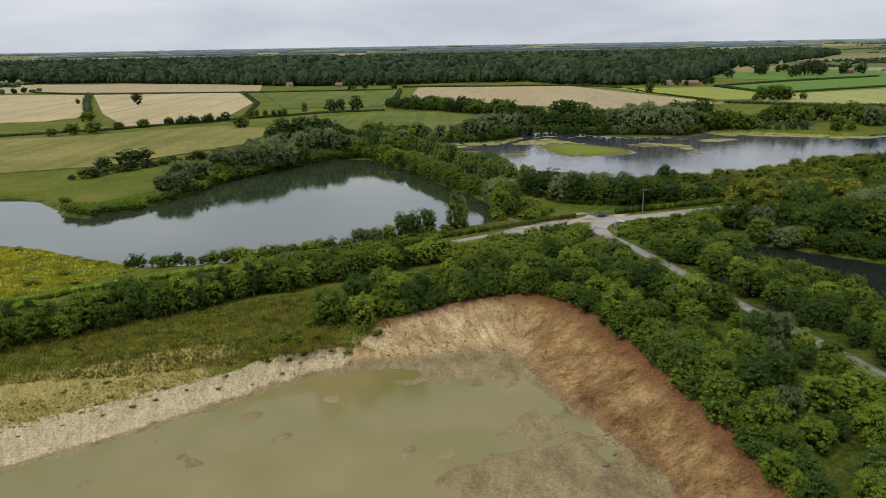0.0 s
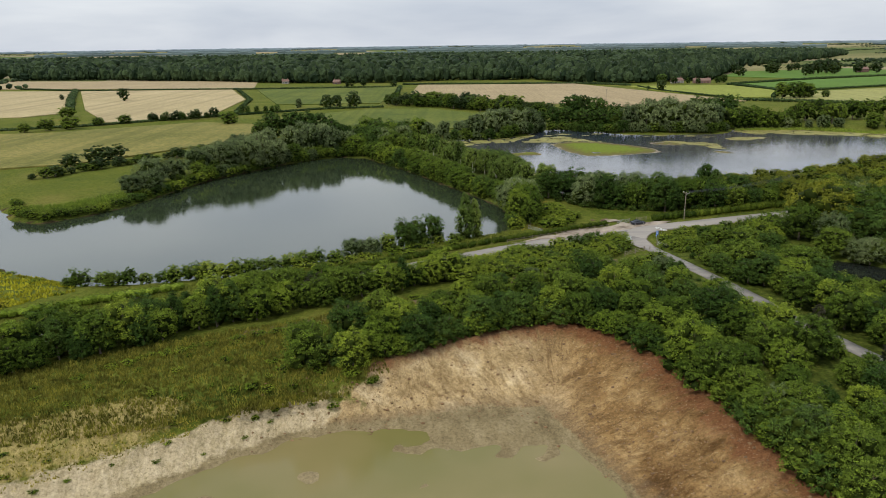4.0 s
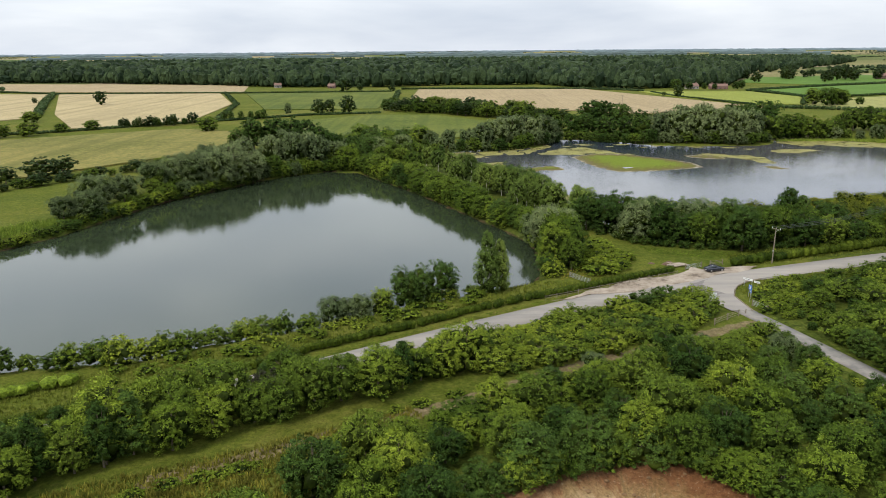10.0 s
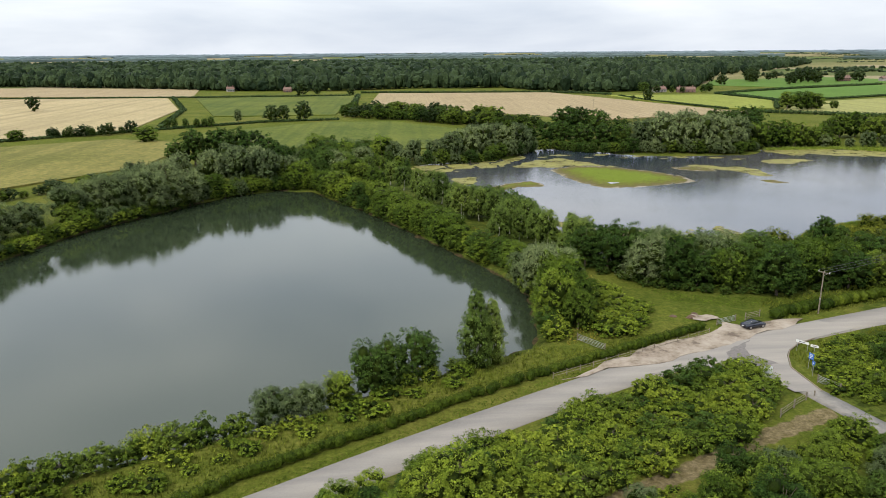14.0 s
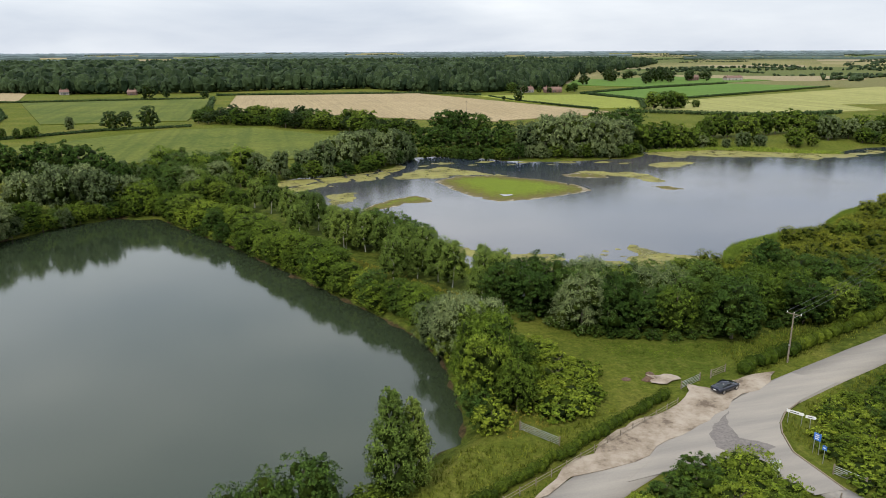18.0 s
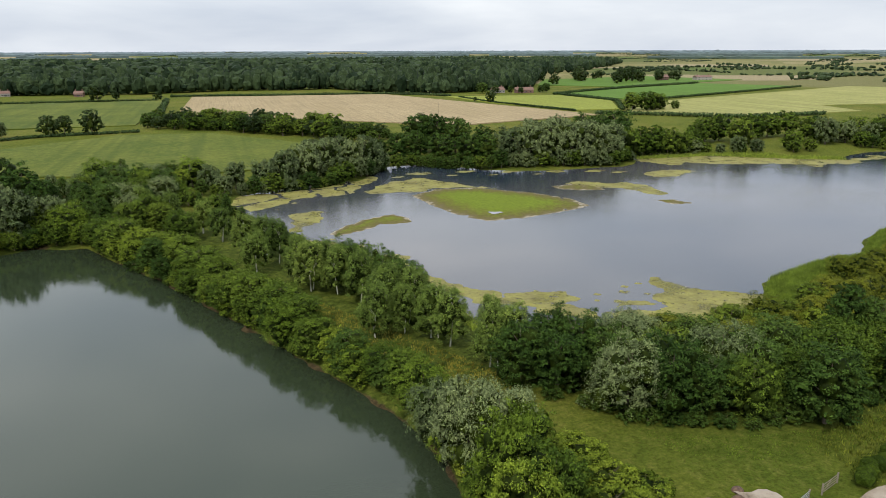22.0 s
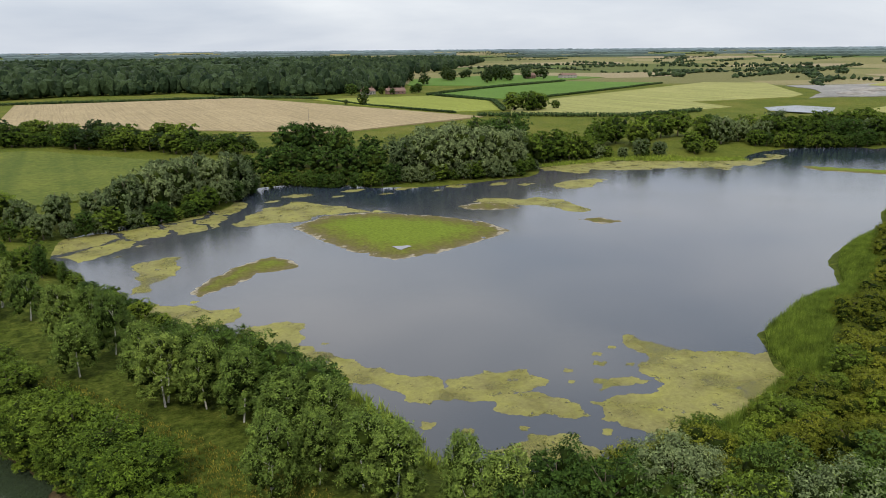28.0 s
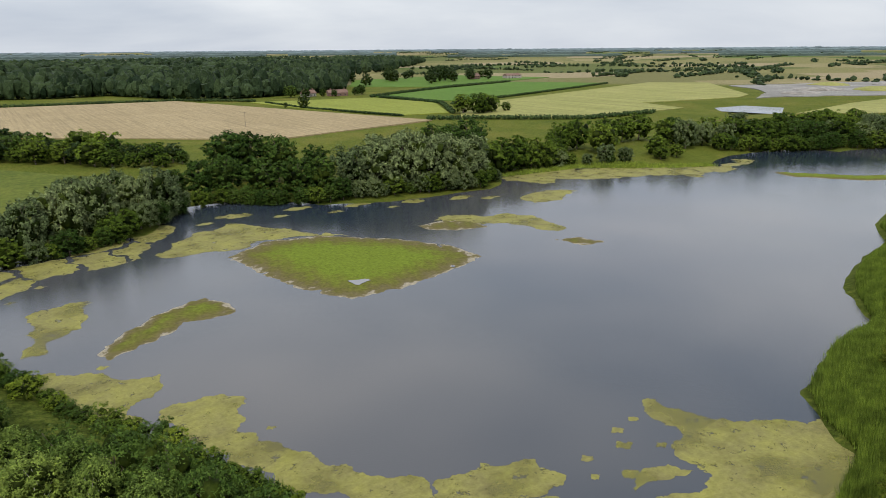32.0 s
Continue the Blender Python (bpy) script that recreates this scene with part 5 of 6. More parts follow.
# hedges, copses and hamlets out to the horizon
spots = []
for k in range(330):
    d, a = NPR.uniform(1100, 4600), radians(NPR.uniform(-40, 62))
    x, y = d * math.sin(a), 130 + d * math.cos(a)
    if edge_distance(WOODS, np.array([x]), np.array([y]))[0] < 60:
        continue
    turn, n = NPR.uniform(0, 3.14), int(NPR.uniform(16, 60))
    turn = 0.25 * turn if NPR.rand() < 0.7 else turn
    for j in range(n):
        px, py = x + (j - n / 2) * 7 * math.cos(turn) + NPR.uniform(-4, 4), y + (j - n / 2) * 7 * math.sin(turn) + NPR.uniform(-9, 9)
        if edge_distance(WOODS, np.array([px]), np.array([py]))[0] > 20:
            spots.append((px, py, ground_at(px, py) - 0.5, NPR.uniform(2.2, 5.5), NPR.uniform(3, 9) * (1 if d < 2600 else 0.7)))
canopy("far_copses", spots, M_WOODS, "dark hedgerows and copses on the distant plain", (ICO_V, ICO_F))
# the last woods and rises before the horizon, haze painted in by bluer tones
def rim_of_the_plain(radius, low, high, colour, seed, gap):
    m, n, l, p = nodes_of("hazy_wood")
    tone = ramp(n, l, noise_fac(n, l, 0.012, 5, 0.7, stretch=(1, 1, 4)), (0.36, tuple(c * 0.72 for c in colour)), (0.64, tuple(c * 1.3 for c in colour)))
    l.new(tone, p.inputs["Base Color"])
    p.inputs["Roughness"].default_value = 1.0
    r = np.random.RandomState(seed)
    a = np.radians(np.arange(-52, 84, 0.06))
    top = high * (0.75 + 0.25 * np.abs(lumps(a * 400, a * 0, 9, seed)) + r.uniform(-0.08, 0.08, len(a))) * (lumps(a * 60, a * 0, 14, seed + 1) > gap)
    rad = radius + 60 * lumps(a * 60, a * 0, 20, seed + 2)
    verts, faces = [], []
    for k, (t, h, d) in enumerate(zip(a.tolist(), top.tolist(), rad.tolist())):
        for deep, up in ((0, -2), (2, 0.75 * h), (14, h), (40, -2)):
            verts.append(((d + deep) * math.sin(t), 130 + (d + deep) * math.cos(t), low + up))
        if k and h > 0 and top[k - 1] > 0:
            faces += [(4 * k - 4 + j, 4 * k + j, 4 * k + j + 1, 4 * k - 3 + j) for j in range(3)]
    tagged(new("backdrop", mesh_of("backdrop", verts, faces, m)), "wooded skyline on the far plain, blue with painted haze", "backdrop", kind="structure")


# each farther ring is paler and bluer: haze put into its base colour
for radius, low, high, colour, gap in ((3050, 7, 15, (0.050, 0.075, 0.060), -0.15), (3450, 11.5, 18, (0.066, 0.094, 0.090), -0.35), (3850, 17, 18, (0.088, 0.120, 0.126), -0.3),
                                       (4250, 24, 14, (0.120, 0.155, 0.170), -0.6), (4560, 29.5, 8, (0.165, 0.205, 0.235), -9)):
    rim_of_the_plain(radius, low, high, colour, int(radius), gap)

# ---- islands and algae of the east lake ----
def mound(name, poly, high, slope, mat, label, step=1.3, seed=2):
    xs, ys = [p[0] for p in poly], [p[1] for p in poly]
    ax, ay = np.arange(min(xs) - 3, max(xs) + 3, step), np.arange(min(ys) - 3, max(ys) + 3, step)
    X, Y = np.meshgrid(ax, ay)
    d = -edge_distance(poly, X, Y) + 0.7 * lumps(X, Y, 5, seed)
    Z = np.minimum(high, d * slope) + 0.10 * lumps(X, Y, 4, seed + 1) * (d > 1)
    w = len(ax)
    faces = []
    for j in range(len(ay) - 1):
        for i in range(w - 1):
            if max(d[j, i], d[j, i + 1], d[j + 1, i], d[j + 1, i + 1]) > -1.5:
                faces.append((j * w + i, j * w + i + 1, (j + 1) * w + i + 1, (j + 1) * w + i))
    keep = sorted({v for f in faces for v in f})
    at = {v: k for k, v in enumerate(keep)}
    flat = np.stack([X, Y, np.maximum(Z, -0.4)], -1).reshape(-1, 3)
    me = mesh_of(name, flat[keep], [[at[v] for v in f] for f in faces], mat, True)
    return tagged(new(name, me), label, "island", kind="structure")


mound("island_main", [(57.5, 428), (70, 437), (84, 434.5), (100.5, 419), (108, 406), (109, 394), (96, 388.5), (82, 384.5), (69, 384), (63, 396), (60, 409)], 0.58, 0.045, M_ISLAND, "low bright green grassy island")
mound("island_small", [(21.6, 382.4), (23.7, 380), (27.3, 381.7), (34.4, 385.9), (37.6, 389.9), (41.2, 388.8), (48.4, 390.1), (47.5, 396.5), (43.9, 402), (40.8, 400.1), (34.6, 397.2), (28.2, 391.2), (23, 384.6)], 0.4, 0.085, M_ISLAND, "low curved weedy islet", 1.0, 4)
mound("island_bar", [(112, 429), (121, 430.5), (128.5, 424), (127, 417), (118, 418.5), (112, 424)], 0.15, 0.05, M_ISLAND, "flat muddy weed bar", 1.0, 6)
mound("island_speck", [(134, 395.5), (140.5, 394.5), (142.5, 387), (136, 387.5)], 0.12, 0.06, M_ISLAND, "small dark mud bar", 0.8, 8)
mound("island_strip", [(274, 426), (293, 402), (330, 380), (326, 374), (285, 394), (270, 415)], 0.5, 0.15, M_ISLAND, "narrow green reed strip in the water", 1.5, 9)
sheet("island_puddle", fractal([(73, 394), (76.2, 395), (77.4, 391.6), (74, 390)], 2, 0.2, 3), 0.40, M_PUDDLE_SKY, 0.03, "small puddle on the island, sky reflection painted pale", category="water")


def algae(poly, seed, label="floating yellow-green algae mat", rounds=5, z=0.005):
    ob = sheet("algae_mat", fractal(poly, rounds, 0.24, seed), z, M_ALGAE, 0.006, label, kind="structure", category="algae")
    return ob


# mats along the causeway, from the near corner to the north-west bay
algae([(28.6, 358.3), (35.4, 357.5), (37.4, 352.7), (35.9, 348.2), (34.1, 346.3), (35.1, 341.8), (39.5, 336.2), (42.8, 330.7), (45.3, 325.8), (49.2, 321.8), (47.4, 315.7), (43.8, 316.0), (41.2, 322.4),
       (36.1, 327.8), (33.0, 336), (29.3, 343.6), (27.0, 349.8)], 40, z=0.004)
algae([(49.6, 321.6), (56.5, 321.9), (62.6, 318.9), (63.4, 314.3), (59.6, 312.9), (56.1, 312.9), (59.9, 311.2), (62.4, 306.5), (62.0, 302.5), (56, 306), (51.5, 309.0), (52.5, 312.5), (48.2, 315.4)], 41, z=0.0055)
algae([(44.7, 302), (52.3, 302.5), (57.3, 299), (57.8, 294.4), (54.3, 292), (47.5, 296)], 45, z=0.007)
algae([(8.0, 380.0), (16.6, 377.2), (29.0, 369.7), (28.6, 366.8), (24.3, 361.7), (23.6, 354.0), (22.0, 350.6), (17, 352.0), (13.5, 353), (11, 364)], 46, z=0.0085)
algae([(4.5, 389), (8.3, 389.3), (6.8, 384.3), (5.5, 383)], 47, z=0.01)
algae([(11.1, 388.1), (12.3, 392.5), (12.5, 399.1), (14.3, 401.5), (13.0, 406.0), (15.8, 412.1), (21.0, 413.6), (25.1, 411.2), (22.5, 405.0), (22.3, 401.2), (18.3, 395.3), (15.3, 391.6), (14.7, 387.8)], 48, z=0.0115)
# cracked raft in the north-west bay
RAFT = ([(2, 419), (8.0, 422.9), (13.3, 427.1), (16.6, 433.2), (14, 438), (9.5, 434), (3, 430), (-3, 427)], [(-3.5, 429), (3, 431.5), (9.2, 435.4), (13.2, 439.2), (10, 447), (2, 446), (-6, 444)],
        [(17.5, 433.6), (24, 435.0), (26, 441), (24, 449), (17, 448), (11, 447.4), (14.4, 439.6)], [(27.0, 435.2), (34.4, 436.4), (36.5, 443), (33.5, 450), (25.2, 449), (27.2, 441)],
        [(35.4, 436.8), (39.5, 439.3), (44.3, 451.5), (41, 456), (34.8, 450.6), (37.6, 443)], [(25, 450.2), (33.6, 451.4), (40, 457), (38, 464), (31, 461.5)], [(41.6, 457), (45.2, 452.6), (49.4, 456.8), (52.4, 471), (46, 474), (39, 465)],
        [(31.8, 463), (38.2, 465.6), (45, 475), (38.4, 476), (33, 470)])
for k, poly in enumerate(RAFT):
    algae(poly, 60 + k, "cracked yellow-green algae raft in the bay", 3, z=0.004 + 0.0012 * k)
algae([(42.7, 439.5), (48.7, 449.3), (56.8, 456.8), (67.2, 462.3), (74.1, 454.8), (81.1, 442.3), (91.7, 430.4), (78.8, 437.4), (70.5, 438.9), (64.6, 434.1), (58.4, 433.7), (55.3, 435.7), (49.3, 435.2), (43.9, 436.6)], 49, z=0.014)
# broad mat before the reed bed
algae([(85.2, 322.1), (87.4, 321.3), (87.7, 316.1), (90.4, 312.3), (94.7, 309.0), (98.3, 305.2), (101, 305), (97, 298), (92, 291.5), (82, 288), (72, 290), (66, 294), (62.5, 301), (64.3, 305.7), (69.2, 305.4), (73.7, 303.2),
       (77.9, 305.0), (77.3, 309.1), (78.5, 311.2), (81.8, 312.2), (82.5, 317.0)], 42, z=0.0045)
algae([(75.3, 309.1), (77.0, 306.5), (73, 306.8), (67.5, 307.2), (70.4, 309.6)], 43, "small floating algae patch", 3, z=0.006)
# far shore
algae([(184.9, 479), (209.2, 481), (224.2, 478), (211.1, 471.2), (225.8, 473), (244.3, 462.3), (249.8, 454.9), (250.7, 440.2), (242.0, 433.3), (239.6, 442.3), (229.7, 449.1), (208.6, 453.0), (195.2, 462.2), (183.4, 457.3), (175.5, 470.5)], 51)
algae([(252, 455), (270, 446), (290, 455), (296, 448), (268, 437), (250, 440)], 52)
algae([(162.6, 444.9), (171.4, 447.3), (184.0, 441.3), (173.7, 435.8), (158.9, 434.2)], 53)
algae([(118.9, 432.1), (128.4, 433.9), (143.1, 426.0), (146.3, 418.7), (144.2, 402.6), (137.9, 405.1), (136.2, 413.5), (127.0, 423.7)], 54)
for k, (x, y, w) in enumerate(((92, 470, 5), (110, 464, 5), (72, 471, 6), (128, 459, 5), (144, 455, 5), (84, 463, 3), (100, 459, 3), (62, 466, 3), (152, 449, 4), (118, 455, 2.5))):
    algae([(x - w, y), (x - w * 0.3, y - w * 0.5), (x + w * 0.9, y - w * 0.2), (x + w * 0.6, y + w * 0.4), (x - w * 0.2, y + w * 0.5)], 75 + k, "floating algae patch off the willows", 3, 0.006)
for k, (x, y, w) in enumerate([(68, 315.4, 0.9), (60.5, 307.5, 1.2), (66, 312, 0.8), (76, 318, 1.0), (80, 319, 0.8), (74, 315, 1.3), (70, 310, 1.2), (79, 309.5, 1.4), (52, 304, 0.8), (45, 307, 1.0), (41, 311, 1.4),
                               (48, 299, 1.2), (61, 298, 1.0), (78, 312.5, 0.9), (38, 344, 0.7), (30, 352, 0.6), (11, 420, 1.0), (17, 428, 1.3), (22, 377, 1.0), (81, 305.5, 1.2)]):
    algae([(x - w, y), (x, y - w * 0.8), (x + w * 1.1, y), (x, y + w)], 90 + k, "small floating algae patch", 3, 0.006)


# ---- reeds, tall grass and undergrowth ----
def blades(name, polys, gap, lo, hi, wide, mat, label, skip=(), band=0.0, lean=0.28):
    vs = []
    for poly in polys:
        xs, ys = [p[0] for p in poly], [p[1] for p in poly]
        n = int((max(xs) - min(xs)) * (max(ys) - min(ys)) / gap ** 2)
        x, y = NPR.uniform(min(xs), max(xs), n), NPR.uniform(min(ys), max(ys), n)
        ok = edge_distance(poly, x, y) < 0
        for line, room in skip:
            ok &= line_distance(line, x, y) > room
        if band:
            ok &= lumps(x * 0.6 + y, y - x * 0.3, band, 17) > -0.25
        for px, py in zip(x[ok].tolist(), y[ok].tolist()):
            z = max(ground_at(px, py), -0.3)
            for b in range(3):
                a, h = NPR.uniform(0, 6.28), NPR.uniform(lo, hi)
                bx, by = px + NPR.normal(0, 0.12), py + NPR.normal(0, 0.12)
                vs += [(bx - math.cos(a) * wide, by - math.sin(a) * wide, z - 0.1), (bx + math.cos(a) * wide, by + math.sin(a) * wide, z - 0.1),
                       (bx + NPR.normal(0, lean) * h, by + NPR.normal(0, lean) * h, z + h)]
    me = mesh_of(name, vs, [(k, k + 1, k + 2) for k in range(0, len(vs), 3)], mat)
    return tagged(new(name, me), label, "grass", kind="stuff")


blades("reed_bed", [[(60, 286), (74, 283), (92, 284), (102, 292), (108, 299), (114, 303), (128, 308), (148, 309), (162, 319), (171, 324), (187, 330), (208, 335), (228, 350), (216, 355), (201, 344), (178, 339), (162, 333),
                     (154, 328), (142, 318.5), (126, 317), (107.5, 310.5), (101, 304.5), (96.5, 297.5), (83, 293), (72, 291.5), (60, 290)]], 0.20, 1.1, 2.1, 0.06, M_REED, "dense green reed bed along the shore", lean=0.2)
blades("reed_fringe", [[(36, 300), (39, 300), (38, 318), (33, 332), (31.5, 334), (35, 318)], [(180, 482), (220, 484), (246, 464), (270, 452), (268, 446), (246, 456), (218, 476), (180, 477)]],
       0.55, 1.0, 1.8, 0.11, M_REED, "green reed fringe along the lake")
blades("tall_grass", [[(-95, 172), (-60, 190), (-30, 208), (0, 228), (14, 234), (22, 232), (38, 238), (30, 232), (0, 216.5), (-26, 200), (-43, 188), (-90, 160)],
                      [(55, 227), (60, 231), (75, 236.5), (95, 243), (95, 238), (72, 231), (60, 222), (56, 214)], [(62, 242), (110, 257), (112, 266), (90, 261), (62, 252)]],
       0.55, 0.2, 0.65, 0.10, M_GRASS, "tall unmown grass and weeds", ((ROAD, 3.6), (LANE, 2.4)))
blades("marsh_sedge", [[(-150, 214), (-125, 211), (-108, 201), (-92, 193), (-84, 186), (-100, 170), (-140, 150), (-190, 170), (-190, 215)]], 0.55, 0.3, 0.8, 0.20, M_MARSH, "yellow-green sedge in bands across the marsh", band=7.0)
blades("causeway_grass", [[(27, 262), (27, 280), (12, 300), (-6, 332), (-24, 366), (-20, 372), (0, 342), (18, 310), (32, 284), (34, 270)], [(20, 234), (30, 236), (32, 246), (27, 262), (24, 250)]], 0.5, 0.12, 0.45, 0.10, M_WEED, "rough dark grass along the causeway")
blades("bank_weeds", [[(-100, 90), (-74, 106), (-58, 115.5), (-44, 126), (-30, 137), (-40, 135), (-60, 126), (-84, 116), (-100, 108)]], 0.62, 0.10, 0.30, 0.10, M_WEED, "thin weeds on the sandy bank", band=6.0)
blades("weed_bank", [[(-100, 112), (-85, 120), (-70, 124), (-46, 131), (-28, 138), (-20, 143), (-18, 150), (-20, 166), (-41, 158), (-70, 141), (-100, 122)], [(-36, 134), (-20, 139.5), (-12, 146), (-14, 151), (-30, 147)], [(-100, 124), (-56, 148), (-20, 167), (-8, 175), (-10, 178), (-24, 171.5), (-58, 155), (-100, 131)]], 0.36, 0.25, 0.75, 0.11, M_WEED, "rank green and brown weeds above the pit")
blades("verge_grass", [[(-92, 155), (-43, 183.8), (-26.3, 195.8), (0, 212.7), (15, 221.3), (30, 228.6), (24, 224.4), (8, 215.4), (-8, 205.8), (-23, 196.4), (-34.6, 189.3), (-71, 167.6)], [(44, 262), (54, 256), (68, 254), (86, 257), (84, 253), (66, 249), (56, 250), (46, 255)]],
       0.33, 0.08, 0.22, 0.10, M_VERGE, "short bright grass along the road verge and the wood edge", ((ROAD, 3.3),))
blades("spit_grass", [[(-150, 272), (-132, 262), (-113, 290), (-101, 332), (-88, 354), (-92, 358), (-106, 336), (-118, 300), (-135, 276)], [(-88, 354), (-76, 374), (-62, 387), (-54, 393), (-40, 390), (-28, 367), (-25, 369), (-40, 396), (-60, 396), (-80, 378)]],
       0.6, 0.8, 1.7, 0.14, M_REED, "green reeds and weeds along the north shore")
wood([(-100, 114), (-85, 124), (-56, 135), (-46, 131), (-30, 138.5), (-20, 142), (-18, 150), (-20, 163), (-26, 166.5), (-42, 158.5), (-60, 147), (-95, 123)], 4.4, ["bramble"], 0.3, 0.6, "brambles above the pit", 1.7)
wood([(-84, 116), (-60, 128), (-40, 133), (-22, 141), (-30, 134), (-46, 125), (-62, 114), (-80, 104)], 3.4, ["bramble"], 0.12, 0.26, "weeds on the pit bank", 2.4)
wood([(-36, 133.5), (-20, 139.5), (-13, 144.5), (-18, 149), (-26, 147), (-38, 140)], 2.6, ["bramble", "bramble", "bush_light"], 0.4, 0.9, "brambles above the pit", 1.6)
wood([(-62, 147), (-41, 161.5), (-10, 178.5), (2, 185), (20, 193.5), (34, 199), (20, 190), (2, 181), (-20, 168), (-42, 157), (-60, 145)], 1.9, ["bramble"], 0.4, 0.8, "brambles beside the track", 1.8, ((TRACK, 1.7),))
wood([(55.5, 214), (58, 224), (63, 229.5), (71, 232.5), (73, 226), (65, 218), (59, 209)], 1.9, ["bramble", "bush_light"], 0.8, 1.5, "brambles beside the lane", 1.6, ((LANE, 3.0), (ROAD, 5.2)))


def clods(name, count, mat, label):
    """Loose lumps of soil on the slopes of the pit."""
    vs, fs, o = [], [], 0
    x, y = NPR.uniform(-70, 46, count * 12), NPR.uniform(86, 165, count * 12)
    ok = (edge_distance(RIM, x, y) < -0.5) & (edge_distance(PIT, x, y) > -4) & (x > -34)
    for px, py in list(zip(x[ok].tolist(), y[ok].tolist()))[:count]:
        s = 0.08 + 0.30 * NPR.rand() ** 3
        iv = ICO_V * [s, s * 0.8, s * 0.6] * NPR.uniform(0.7, 1.2, (len(ICO_V), 1)) + [px, py, ground_at(px, py) + s * 0.2]
        vs.append(iv), fs.append(ICO_F + o)
        o += len(iv)
    tagged(new(name, mesh_of(name, np.concatenate(vs), np.concatenate(fs), mat)), label, "soil", kind="stuff")


clods("soil_clods", 1100, M_SOIL, "loose clods of brown soil on the pit slope")
wood([(-150, 214), (-125, 211), (-108, 201), (-92, 193), (-84, 186), (-100, 170), (-140, 150), (-190, 170), (-190, 215)], 9.0, ["marsh", "bramble"], 0.5, 0.9, "low scrub on the marsh", 2.4)
wood([(-60, 189), (-30, 207), (-2, 224), (10, 230), (4, 222), (-26, 204), (-56, 185)], 3.2, ["bramble"], 0.6, 1.3, "brambles on the lake bank", 1.6)

# ---- junction: car, pole, signs, gates ----
M_PAINT = plain("car_paint", (0.007, 0.009, 0.018), 0.22, 0.0, 0.1)
M_PAINT.node_tree.nodes["Principled BSDF"].inputs["Coat Weight"].default_value = 0.35
M_GLASS = plain("car_glass", (0.02, 0.025, 0.03), 0.05, 0.0, 0.1)
M_TYRE = plain("tyre_rubber", (0.02, 0.02, 0.02), 0.85)
M_RIM = plain("alloy", (0.55, 0.55, 0.57), 0.3, 1.0, 0.1)
M_LAMP = plain("lamp_lens", (0.75, 0.76, 0.78), 0.15, 0.0, 0.1)
M_TAIL = plain("tail_lens", (0.30, 0.01, 0.01), 0.2, 0.0, 0.1)
M_WHITE = plain("white_paint", (0.60, 0.60, 0.58), 0.5, 0.0, 0.12)
M_BLUE = plain("sign_blue", (0.03, 0.12, 0.42), 0.4, 0.0, 0.12)
M_STEEL = plain("grey_steel", (0.40, 0.41, 0.42), 0.45, 0.7, 0.2)
M_WOOD = plain("weathered_wood", (0.17, 0.14, 0.105), 0.9, 0.0, 0.35)
M_PALE = plain("pale_board", (0.50, 0.52, 0.55), 0.5, 0.0, 0.15)
M_BAR = plain("dark_bar", (0.05, 0.05, 0.06), 0.6)
M_MANURE = plain("dark_heap", (0.09, 0.055, 0.035), 0.95, 0.0, 0.4)
M_BRICK = plain("house_brick", (0.14, 0.082, 0.062), 0.9, 0.0, 0.25, 1.0)
M_RENDER = plain("house_render", (0.27, 0.25, 0.22), 0.85, 0.0, 0.1, 0.6)
M_TILE = plain("roof_tile", (0.14, 0.082, 0.062), 0.85, 0.0, 0.3, 1.5)
M_SPOIL = plain("gravel_spoil", (0.20, 0.185, 0.165), 0.95, 0.0, 0.4, 0.2)
M_ROCK = plain("dark_stone", (0.10, 0.085, 0.07), 0.9, 0.0, 0.4)


def box_mesh(name, sx, sy, sz, mat, bevel=0.0, at=(0, 0, 0)):
    bm = bmesh.new()
    bmesh.ops.create_cube(bm, size=1, matrix=Matrix.Translation(at) @ Matrix.Diagonal((sx, sy, sz, 1)))
    if bevel:
        bmesh.ops.bevel(bm, geom=bm.edges, offset=bevel, segments=2, affect="EDGES")
    m = bpy.data.meshes.new(name)
    bm.to_mesh(m)
    bm.free()
    m.materials.append(mat)
    return m


def rod_mesh(name, a, b, ra, rb, mat, sides=8):
    verts, faces = [], []
    limb(verts, faces, a, b, ra, rb, sides)
    faces += [tuple(range(sides))[::-1], tuple(range(sides, 2 * sides))]
    return mesh_of(name, verts, faces, mat)


def loft(name, sections, mat):
    verts = [v for s in sections for v in s]
    n = len(sections[0])
    faces = [(i * n + k, i * n + (k + 1) % n, (i + 1) * n + (k + 1) % n, (i + 1) * n + k) for i in range(len(sections) - 1) for k in range(n)]
    faces += [tuple(range(n))[::-1], tuple(range((len(sections) - 1) * n, len(sections) * n))]
    me = mesh_of(name, verts, faces, mat, True)
    return me


